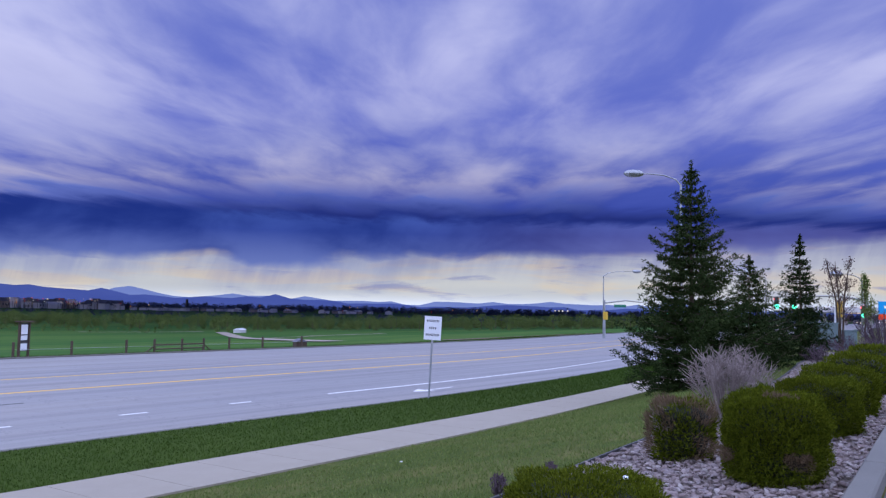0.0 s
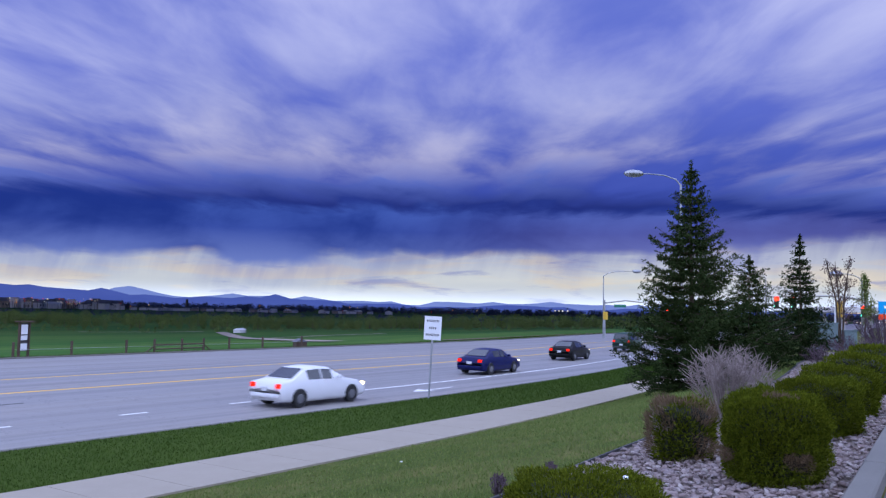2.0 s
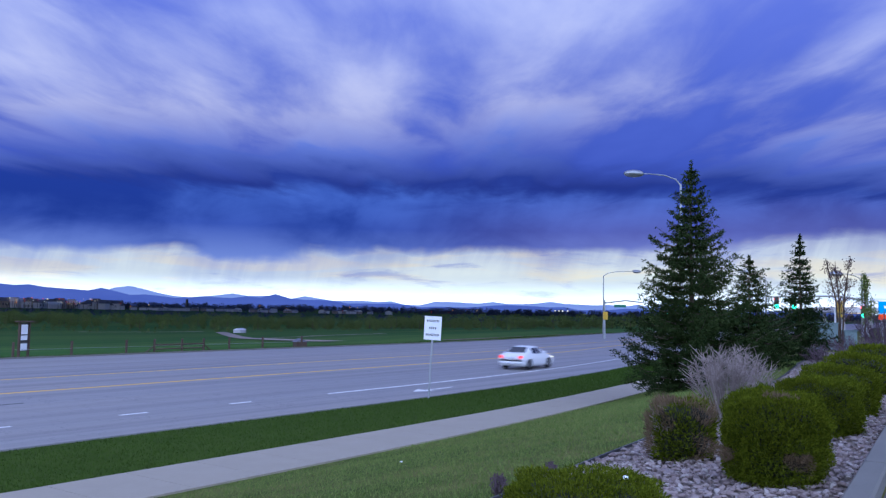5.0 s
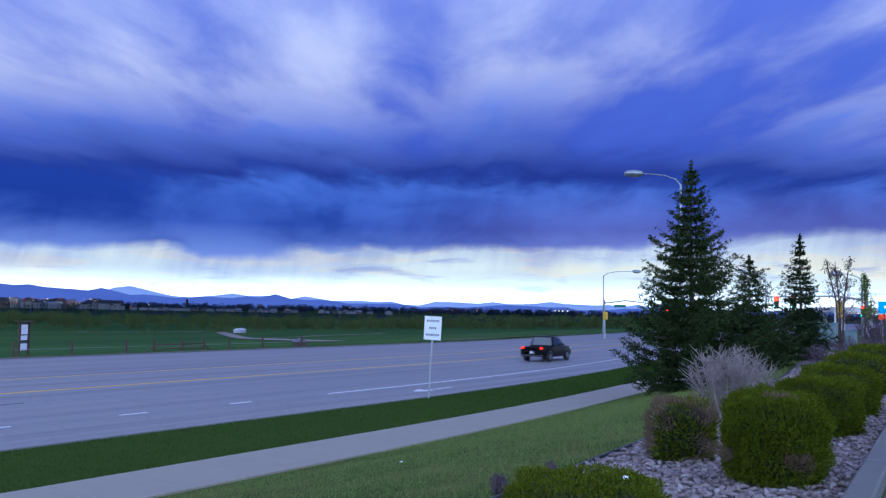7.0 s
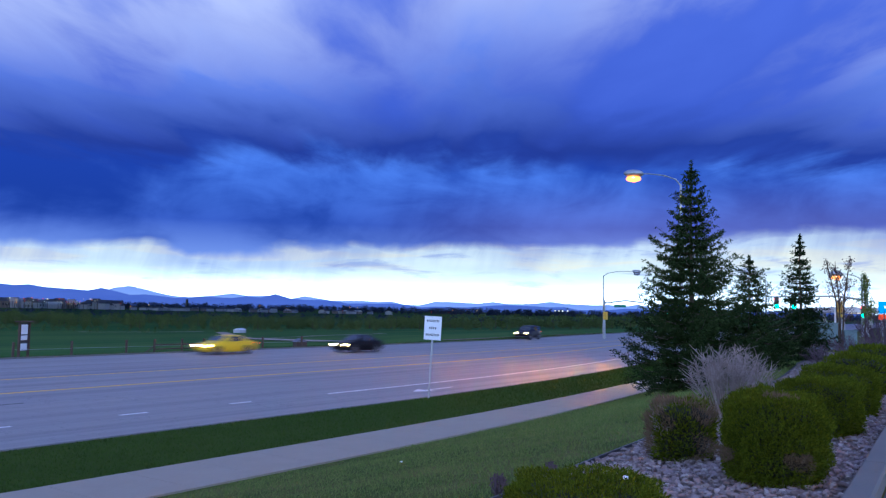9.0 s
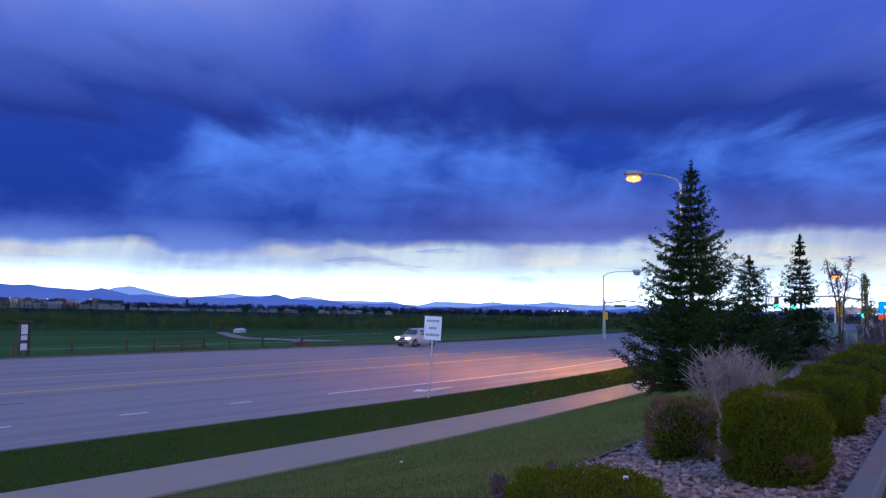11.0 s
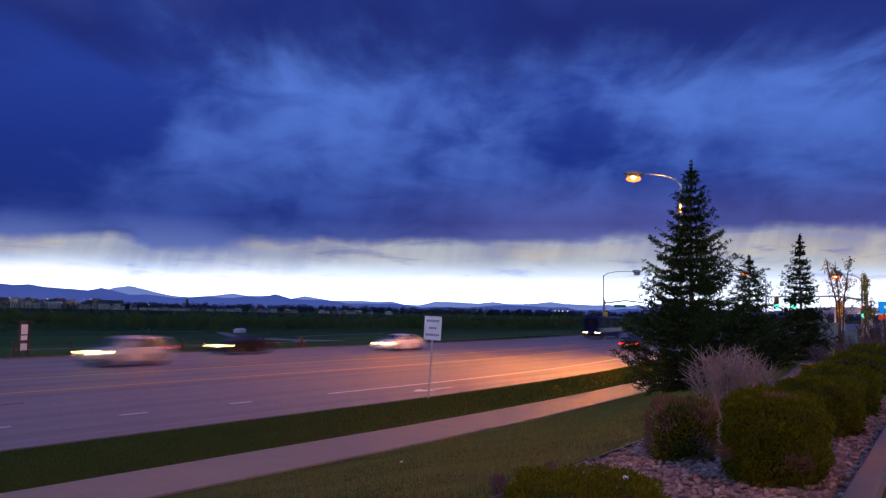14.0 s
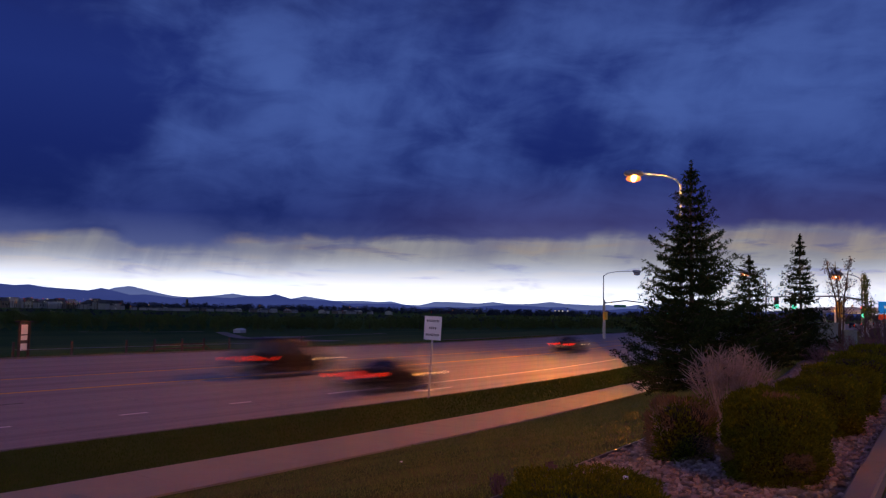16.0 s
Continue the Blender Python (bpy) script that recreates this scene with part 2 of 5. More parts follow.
# ---- building helpers ----
def mesh_object(name, verts, faces, material, parent=None, label="", smooth=False):
    me = bpy.data.meshes.new(name)
    me.from_pydata([tuple(v) for v in verts], [], [tuple(f) for f in faces])
    me.materials.append(material)
    if smooth:
        me.shade_smooth()
    ob = new(name, me)
    if parent is not None:
        ob.parent = parent
    if label:
        tagged(ob, label)
    return ob


def part(name, bm, material, parent=None, label="", smooth=False):
    me = bpy.data.meshes.new(name)
    bm.to_mesh(me)
    bm.free()
    me.materials.append(material)
    if smooth:
        me.shade_smooth()
    ob = new(name, me)
    if parent is not None:
        ob.parent = parent
    if label:
        tagged(ob, label)
    return ob


def empty(name, m, label, category, group="", kind=""):
    ob = new(name)
    ob.matrix_basis = m
    return tagged(ob, label, category, group, kind)


def box(bm, cx, cy, cz, sx, sy, sz, bevel=0.0, m=None):
    r = bmesh.ops.create_cube(bm, size=1.0, matrix=(m or Matrix()) @ Matrix.Translation((cx, cy, cz)) @ Matrix.Diagonal((sx, sy, sz, 1)))
    if bevel:
        edges = list({e for v in r["verts"] for e in v.link_edges})
        bmesh.ops.bevel(bm, geom=edges, offset=bevel, segments=2, affect="EDGES", profile=0.5)
    return bm


def rod(bm, a, b, r0, r1=None, n=8):
    """A tapered round bar from a to b."""
    a, b = Vector(a), Vector(b)
    d = b - a
    m = Matrix.Translation((a + b) / 2) @ d.to_track_quat("Z", "Y").to_matrix().to_4x4()
    bmesh.ops.create_cone(bm, cap_ends=True, segments=n, radius1=r0, radius2=r0 if r1 is None else r1, depth=d.length, matrix=m)
    return bm


def tube(points, radii, n=6):
    """Vertices and faces of a bent tapering stem."""
    vs, fs = [], []
    for i, p in enumerate(points):
        p = Vector(p)
        d = (Vector(points[min(i + 1, len(points) - 1)]) - Vector(points[max(i - 1, 0)])).normalized()
        q = d.to_track_quat("Z", "Y")
        for j in range(n):
            a = 2 * math.pi * j / n
            vs.append(p + q @ Vector((math.cos(a) * radii[i], math.sin(a) * radii[i], 0)))
    for i in range(len(points) - 1):
        for j in range(n):
            fs.append((i * n + j, i * n + (j + 1) % n, (i + 1) * n + (j + 1) % n, (i + 1) * n + j))
    return vs, fs


def join(store, vs, fs):
    k = len(store[0])
    store[0].extend(vs)
    store[1].extend([tuple(i + k for i in f) for f in fs])


def leaf_cloud(points, ways, length, width, rng, spread=0.5):
    """Small pointed leaves (two triangles each) at points, roughly along ways."""
    n = len(points)
    d = ways + rng.normal(0, spread, (n, 3))
    d /= np.linalg.norm(d, axis=1, keepdims=True) + 1e-9
    s = np.cross(d, rng.normal(0, 1, (n, 3)))
    s /= np.linalg.norm(s, axis=1, keepdims=True) + 1e-9
    ln = length * rng.uniform(0.6, 1.3, (n, 1))
    wd = width * rng.uniform(0.7, 1.3, (n, 1))
    v = np.stack([points, points + d * ln * 0.5 + s * wd, points + d * ln, points + d * ln * 0.5 - s * wd], 1).reshape(-1, 3)
    i = np.arange(n)[:, None] * 4
    return v, np.hstack([i, i + 1, i + 2, i + 3])


# ---- the lie of the land ----
def smooth(a, b, v):
    v = min(max((v - a) / (b - a), 0.0), 1.0)
    return v * v * (3 - 2 * v)


def bend(x, y):
    """How far the road and all beside it curves away at x."""
    x0 = 12.0 + 1.38 * min(max(y - 12.0, 0.0), 42.0)
    q = min(max(x - x0, 0.0), 38.0)
    g = 0.0026 * q * q + 0.12 * max(x - x0 - 38.0, 0.0) * (1 - 0.6 * smooth(60, 500, x))
    return g + 0.076 * (min(max(x, -10.0), 34.0) - 7.0) * (1.0 - smooth(4.8, 12.0, y))


def across(x, y):
    """The offset from the road's line that lands at y."""
    s = y
    for _ in range(12):
        s += 0.7 * (y - bend(x, s) - s)
    return s


PROFILE = [(-6000, 2.05), (1.1, 2.05), (1.25, 1.98), (4.4, 1.72), (7.0, 1.22), (12.4, 0.25), (14.7, 0.21), (17.5, 0.18), (19.58, 0.12), (19.62, -0.12), (51.75, -0.12),
           (51.85, 0.05), (54.0, -0.15), (70.0, -0.9), (150.0, -4.4), (300.0, -8.6), (600.0, -9.0), (9000, -9.0)]


def lie(x, s):
    """Height of the ground at x along and s across the road."""
    for (a, za), (b, zb) in zip(PROFILE, PROFILE[1:]):
        if s <= b:
            z = za + (zb - za) * (s - a) / (b - a)
            break
    if 4.6 < s < 12.2 and -10 < x < 70:
        z += 0.05 * noise.noise(Vector((x * 0.35, s * 0.5, 0)))
    if s > 60:
        z += 0.5 * noise.noise(Vector((x * 0.01, s * 0.01, 3)))
    return z


def strip(name, xs, ss, z, material, thick=0.0, parent=None):
    """A sheet over the plan between stations xs and offsets ss, at height z(x, s)."""
    vs = [(x, s + bend(x, s), z(x, s)) for x in xs for s in ss]
    w = len(ss)
    fs = [(i * w + j, (i + 1) * w + j, (i + 1) * w + j + 1, i * w + j + 1) for i in range(len(xs) - 1) for j in range(w - 1)]
    ob = mesh_object(name, vs, fs, material, parent)
    if thick:
        m = ob.modifiers.new("thickness", "SOLIDIFY")
        m.thickness, m.offset = thick, -1.0
    return ob


def steps(a, b, d):
    n = max(1, round((b - a) / d))
    return [a + (b - a) * i / n for i in range(n + 1)]


XS = [-4800, -3000, -1500, -800, -400, -200, -100, -60] + steps(-40, 140, 1.0) + [160, 180, 220, 260, 330, 400, 600, 900, 1500, 3000, 4800]
SS = ([-4800, -1500, -300, -60, -15, -4, 0, 1.1, 1.25, 2.0, 3.0, 4.4] + steps(4.9, 12.4, 0.5) + [13.5, 14.7, 15.6, 16.5, 17.5, 18.6, 19.58, 19.62, 35, 51.75, 51.85, 54, 60, 70]
      + steps(90, 300, 21) + [360, 450, 600, 800, 1100, 1600, 2600, 4800])
ground = strip("ground", XS, SS, lie, M["grass"])
tagged(ground, "mown grass bank and green valley floor", "ground", kind="structure")
ground.data.materials.append(M["field"])
ground.data.materials.append(turf())
_w = len(SS) - 1
for _p in ground.data.polygons:
    if SS[_p.index % _w] >= 51.7:
        _p.material_index = 1
    elif 14.6 < SS[_p.index % _w] < 19.6:
        _p.material_index = 2

RX = [-900, -600, -300, -150, -80] + steps(-40, 140, 1.0) + [160, 180, 220, 260, 330, 400, 600, 900]
road = strip("road", RX, [19.66] + steps(21, 51, 2.0) + [51.72], lambda x, s: 0.0, M["road"], 0.3)
tagged(road, "worn grey concrete five-lane road", "road", kind="structure")


def mark(name, x0, x1, s, width, material, label):
    """One stretch of painted line."""
    ob = strip(name, steps(x0, x1, 1.0), [s - width / 2, s + width / 2], lambda x, q: 0.006, material, 0.004)
    return tagged(ob, label, "road marking", kind="structure")


mark("yellow_line", -60, 130, 32.68, 0.26, M["yellow_line"], "worn yellow line along the turn lane")
mark("yellow_line", -60, 130, 38.4, 0.20, M["yellow_line"], "faded yellow line along the turn lane")
mark("white_line", 25.0, 66, 24.03, 0.16, M["white_line"], "solid white line of the turn lane")
for i in range(-8, 2):
    mark("white_dash", 15.45 + 4.45 * i, 16.45 + 4.45 * i, 24.03, 0.15, M["white_line"], "short white lane dash")

M["tar"] = rough_paint("tar_seal", (0.012, 0.012, 0.013), (0.03, 0.03, 0.03), 5, 0.6)
mark("tar_seam", 12.0, 15.0, 29.2, 0.12, M["tar"], "dark tar seam in the road")
arrow = tagged(strip("turn_arrow", steps(28.7, 31.2, 0.5), [22.0, 22.14], lambda x, s: 0.006, M["white_line"], 0.004), "white turn arrow painted on the lane", "road marking", kind="structure")
_v = [(28.2, 22.07, 0.008), (29.2, 21.55, 0.008), (29.2, 22.6, 0.008)]
mesh_object("arrow_head", _v, [(0, 1, 2)], M["white_line"], arrow)

sidewalk = tagged(new("sidewalk"), "pale concrete sidewalk between two strips of grass", "sidewalk", kind="structure")
for i in range(-8, 40):
    a = i * 1.6
    strip("slab", steps(a + 0.006, a + 1.594, 0.8), [12.48, 13.6, 14.66], lambda x, s: 0.29 - 0.008 * (s - 12.48), M["walk"], 0.12, sidewalk)


def kerb_stone(name, s, x0, x1, top, width, drop, label):
    ob = tagged(new(name), label, "kerb", kind="structure")
    for a in steps(x0, x1 - 3.0, 3.0):
        xs = steps(a + 0.005, a + 2.995, 1.0)
        vs, fs = [], []
        for x in xs:
            for ds, dz in ((0, -drop), (0, -0.02), (0.02, 0), (width - 0.02, 0), (width, -0.02), (width, -drop)):
                vs.append((x, s + ds + bend(x, s + ds), top + dz))
        for i in range(len(xs) - 1):
            for j in range(5):
                fs.append((i * 6 + j, (i + 1) * 6 + j, (i + 1) * 6 + j + 1, i * 6 + j + 1))
        mesh_object("kerb_length", vs, fs, M["kerb"], ob)
    return ob


kerb_stone("road_kerb", 19.5, -39, 111, 0.14, 0.16, 0.3, "low concrete kerb beside the road")
kerb_stone("far_kerb", 51.7, -39, 141, 0.10, 0.16, 0.3, "low concrete kerb on the field side")
kerb_stone("lot_kerb", 1.08, -9, 60, 2.20, 0.22, 0.4, "broad concrete kerb of the parking lot")

# ---- cloud sheet, rain and far sky ----
deck_turn = Matrix.Rotation(HEAD - math.pi / 2, 4, "Z")


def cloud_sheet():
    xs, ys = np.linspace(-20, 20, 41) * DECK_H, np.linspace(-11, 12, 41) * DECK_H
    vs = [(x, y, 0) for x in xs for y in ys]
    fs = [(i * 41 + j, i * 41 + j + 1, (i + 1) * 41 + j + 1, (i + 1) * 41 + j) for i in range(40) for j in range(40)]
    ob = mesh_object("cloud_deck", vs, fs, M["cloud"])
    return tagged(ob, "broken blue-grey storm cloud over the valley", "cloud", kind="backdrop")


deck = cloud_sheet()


def sky_ring(name, radius, heights, material, label, category, dome=False):
    """A ring of sky all round; a dome's upper rows lean inwards."""
    vs, fs, n = [], [], len(heights)
    for i in range(97):
        a = 2 * math.pi * i / 96
        for z in heights:
            r = math.sqrt(radius * radius - z * z) if dome else radius
            vs.append((r * math.cos(a), r * math.sin(a), z))
    for i in range(96):
        for j in range(n - 1):
            fs.append((i * n + j, i * n + j + 1, (i + 1) * n + j + 1, (i + 1) * n + j))
    return tagged(mesh_object(name, vs, fs, material), label, category, kind="backdrop")


rain_front = sky_ring("rain_front", WALL_R, [20, 60, 110, 180, 260, 360, 500, 700, 950], M["rain"], "blue-grey hanging rain along the far storm front", "rain", dome=True)
evening_sky = sky_ring("evening_sky", 4750, [-460, -200, 0, 200, 400, 700, 1200], M["strip"], "pale evening sky under the clouds", "sky")

# ---- distance ----
def place(depth, side):
    """Plan position that many metres ahead of the eye and to its right."""
    return FWD * depth + RIGHT * side


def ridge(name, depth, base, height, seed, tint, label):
    """A long mountain ridge with folded slopes; distance haze is put into its glowing colour."""
    k = Nodes("painted_haze_slope")
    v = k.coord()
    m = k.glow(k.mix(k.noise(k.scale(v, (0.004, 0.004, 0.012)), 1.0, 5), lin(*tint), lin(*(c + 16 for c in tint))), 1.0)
    vs, fs, n = [], [], 160
    for i in range(n):
        u = i / (n - 1) * 2 - 1
        side = u * depth * 1.5
        h = height * (0.62 + 0.55 * noise.fractal(Vector((side * 0.0021, seed, 0)), 0.75, 2.1, 6)) * (1.0 - 0.45 * smooth(-0.5, 0.15, u))
        for j, (d, q) in enumerate(((0, 0), (0.02, 0.35), (0.045, 0.75), (0.07, 1.0), (0.12, 0.3))):
            p = place(depth * (1 + d) + 40 * noise.noise(Vector((side * 0.004, j, seed))), side)
            vs.append((p.x, p.y, base + max(h, 8) * q * (1 + 0.12 * noise.noise(Vector((side * 0.01, j * 3.1, seed))))))
    for i in range(n - 1):
        for j in range(4):
            fs.append((i * 5 + j, (i + 1) * 5 + j, (i + 1) * 5 + j + 1, i * 5 + j + 1))
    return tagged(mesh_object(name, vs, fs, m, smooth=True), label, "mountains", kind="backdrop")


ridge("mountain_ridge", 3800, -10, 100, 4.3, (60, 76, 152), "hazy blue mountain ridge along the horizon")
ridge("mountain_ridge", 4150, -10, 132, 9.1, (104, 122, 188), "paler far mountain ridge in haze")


def tree_belt(name, spots, size, leaf, count, material, rng, label):
    """A far belt of trees: clumps of leaves over short stems."""
    pts, stems = [], ([], [])
    for x, y, z, h in spots:
        n = max(6, int(count * (h / size)))
        q = rng.normal(0, 1, (n, 3))
        q /= np.linalg.norm(q, axis=1, keepdims=True)
        r = rng.uniform(0.35, 1.0, (n, 1)) ** 0.6
        pts.append(np.array([x, y, z + h * 0.55]) + q * r * np.array([h * 0.42, h * 0.42, h * 0.48]) * rng.uniform(0.8, 1.2))
        join(stems, *tube([(x, y, z - 0.3), (x, y, z + h * 0.6)], [h * 0.03, h * 0.012], 4))
    pts = np.vstack(pts)
    v, f = leaf_cloud(pts, np.tile([0, 0, 0.4], (len(pts), 1)), leaf, leaf * 0.42, rng, 0.8)
    ob = tagged(new(name), label, "trees", kind="stuff")
    mesh_object("stemwork", stems[0], stems[1], M["bark"], ob)
    mesh_object("crown", v, f, material, ob)
    return ob


def ground_at(x, y):
    return lie(x, across(x, y))


def belt_spots(depth0, depth1, side0, side1, n, h0, h1, rng):
    out = []
    for _ in range(n):
        d = rng.uniform(depth0, depth1)
        p = place(d, rng.uniform(side0, side1) * d)
        out.append((p.x, p.y, ground_at(p.x, p.y) - 0.3, rng.uniform(h0, h1)))
    return out


rng = np.random.default_rng(5)
tree_belt("riverside_trees", belt_spots(400, 540, -0.62, 0.36, 520, 3.0, 8.0, rng), 6, 0.55, 230, M["far_leaf"], rng, "belt of fresh green riverside trees")
tree_belt("scrub_belt", belt_spots(310, 420, -0.62, 0.36, 190, 1.2, 3.2, rng), 6, 0.4, 110, M["far_leaf"], rng, "low scrub along the river meadow")
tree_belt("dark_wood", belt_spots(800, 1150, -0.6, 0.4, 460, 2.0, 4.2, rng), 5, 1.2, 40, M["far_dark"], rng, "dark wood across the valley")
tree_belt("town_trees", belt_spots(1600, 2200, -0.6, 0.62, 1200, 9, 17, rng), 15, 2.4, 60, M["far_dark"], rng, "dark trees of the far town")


# ---- trees and shrubs ----
def spruce(name, x, y, height, reach, seed, label, tiers=24, twigs=16, dens=1.0, material="needles"):
    """A spruce: trunk, whorls of drooping boughs, and sprays of needles along each bough."""
    rng = np.random.default_rng(seed)
    z0 = ground_at(x, y)
    ob = empty(name, pose(x, y, z0 - 0.05), label, "tree")
    vs, fs = tube([(0, 0, 0), (0.03, 0, height * 0.4), (0.0, 0.02, height * 0.8), (0, 0, height)], [height * 0.016, height * 0.011, height * 0.005, 0.008], 8)
    mesh_object("trunk", vs, fs, M["bark"], ob, smooth=True)
    wood, pts, ways = ([], []), [], []
    for i in range(tiers):
        u = min(max((i + rng.uniform(-0.3, 0.3)) / tiers, 0.0), 0.985)
        z = height * (0.045 + 0.93 * u ** 0.93)
        full = reach * (1 - u) ** 0.92 * (0.85 if u < 0.05 else 1.0) + 0.05
        n = max(4, int(5 + 7 * (1 - u)))
        turn = rng.uniform(0, 6.28)
        for j in range(n):
            a = turn + 6.283 * j / n + rng.normal(0, 0.2)
            ln = full * rng.uniform(0.5, 1.0) * (1.25 if rng.uniform() < 0.3 else 1.0)
            lift = 0.42 * u + 0.02 + rng.normal(0, 0.06)
            out = np.array([math.cos(a), math.sin(a), 0.0])
            tip = [out * ln * q + np.array([0, 0, z + ln * (lift * q - 0.42 * (1 - u) * q * (1 - q) - 0.1 * (1 - u) * q + 0.16 * q ** 3)]) for q in (0, 0.35, 0.7, 1.0)]
            join(wood, *tube(tip, [0.02 + 0.012 * ln, 0.012 + 0.006 * ln, 0.008, 0.003], 4))
            side = np.array([-out[1], out[0], 0.0])
            for k in range(int(twigs * (0.4 + ln / reach))):
                q = rng.uniform(0.12, 1.0)
                seg = min(int(q / 0.35), 2)
                f = (q - (0, 0.35, 0.7)[seg]) / (0.35, 0.35, 0.3)[seg]
                base = tip[seg] * (1 - f) + tip[seg + 1] * f
                sg = 1 if k % 2 else -1
                d = out * rng.uniform(0.4, 0.9) + side * sg * rng.uniform(0.3, 1.0) + np.array([0, 0, rng.normal(-0.05, 0.22)])
                d /= np.linalg.norm(d)
                tl = (0.05 + 0.18 * (1 - u) + 0.28 * ln * (1.05 - q)) * rng.uniform(0.5, 1.15)
                m = max(3, int(tl / 0.028 * dens))
                s = rng.uniform(0, 1, m)
                droop = np.outer(s * s, np.array([0, 0, -0.10 * tl]))
                pts.append(base + np.outer(s * tl, d) + droop)
                ways.append(np.tile(d, (m, 1)) * 0.55)
    s = rng.uniform(0.86, 1.0, 260)
    pts.append(np.stack([rng.normal(0, 0.012, 260), rng.normal(0, 0.012, 260), s * height], 1))
    ways.append(np.tile([0, 0, 0.5], (260, 1)))
    pts, ways = np.vstack(pts), np.vstack(ways)
    v, f = leaf_cloud(pts, ways, 0.11, 0.017, rng, 0.45)
    mesh_object("branchwork", wood[0], wood[1], M["bark"], ob)
    mesh_object("needles", v, f, M[material], ob)
    return ob


spruce("spruce_tree", 28.7, 10.02, 8.15, 2.75, 3, "tall blue-green spruce on the grass bank", 32, 31, 1.4)
spruce("spruce_tree", 31.7, 8.85, 4.45, 2.25, 8, "smaller blue-green spruce close beside a taller one", 22, 20, 1.2)
spruce("spruce_tree", 37.3, 8.3, 5.4, 1.5, 11, "slim dark spruce beyond the shrubs", 24, 18, 1.1, "needles_dark")


# near-black inner shell: shade deep in a shrub is put into its colour
M["heart"] = rough_paint("painted_shade_core", (0.005, 0.007, 0.002), (0.014, 0.017, 0.005), 30, 0.95, 0, 0.8, 0.02)


def bush(name, x, y, w, d, h, seed, label, green="hedge", leaves=9000, dry=0.0, leaf=0.030, flat=0.6):
    """A clipped shrub: twigs, a dark heart and a thick skin of small leaves."""
    rng = np.random.default_rng(seed)
    z0 = ground_at(x, y)
    ob = empty(name, pose(x, y, z0), label, "shrub")
    q = rng.normal(0, 1, (leaves, 3))
    q /= np.linalg.norm(q, axis=1, keepdims=True)
    drum = lambda v: v / ((np.hypot(v[:, 0], v[:, 1]) ** 4.6 + np.abs(v[:, 2]) ** 4.6) ** (1 / 4.6))[:, None]
    lumps = lambda v: 1 + np.array([0.15 * noise.noise(Vector(c) * 1.9 + Vector((seed, 0, 0))) + 0.13 * noise.noise(Vector(c) * 4.6 + Vector((0, seed, 0))) + 0.09 * noise.noise(Vector(c) * 12.0) for c in v])[:, None]
    r = 1.02 - np.abs(rng.normal(0, 0.095, (leaves, 1))) + 0.05 * (rng.uniform(0, 1, (leaves, 1)) > 0.93)
    pos = drum(q) * r * lumps(q) * np.array([w / 2, d / 2, h * 0.5]) + np.array([0, 0, h * 0.5])
    keep = pos[:, 2] > 0.03
    pos, q = pos[keep], q[keep]
    patch = np.argsort([noise.noise(Vector(c) * 1.5 + Vector((0, 0, seed))) for c in q])
    pos, q = pos[patch], q[patch]
    up = q * 0.7 + np.array([0, 0, 0.55])
    cut = int(len(pos) * (1 - dry))
    v, f = leaf_cloud(pos[:cut], up[:cut], leaf * 2.1, leaf * 0.30, rng, 0.42)
    mesh_object("foliage", v, f, M[green], ob)
    if dry:
        v, f = leaf_cloud(pos[cut:] * np.array([1.03, 1.03, 1.0]), up[cut:], leaf * 3.2, leaf * 0.14, rng, 0.35)
        mesh_object("dry_brush", v, f, M["hedge_dry"], ob)
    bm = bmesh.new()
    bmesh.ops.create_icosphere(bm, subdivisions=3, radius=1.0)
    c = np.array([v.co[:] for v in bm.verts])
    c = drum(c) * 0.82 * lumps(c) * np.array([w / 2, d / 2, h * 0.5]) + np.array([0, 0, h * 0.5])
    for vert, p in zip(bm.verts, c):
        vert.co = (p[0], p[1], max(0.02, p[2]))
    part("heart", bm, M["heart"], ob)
    wood = ([], [])
    for _ in range(14):
        a, s = rng.uniform(0, 6.28), rng.uniform(0.3, 0.85)
        join(wood, *tube([(0.05 * math.cos(a), 0.05 * math.sin(a), -0.03), (w * 0.25 * s * math.cos(a), d * 0.25 * s * math.sin(a), h * 0.4),
                          (w * 0.45 * s * math.cos(a), d * 0.45 * s * math.sin(a), h * 0.9)], [0.012, 0.008, 0.003], 4))
    mesh_object("branchwork", wood[0], wood[1], M["bark"], ob)
    return ob


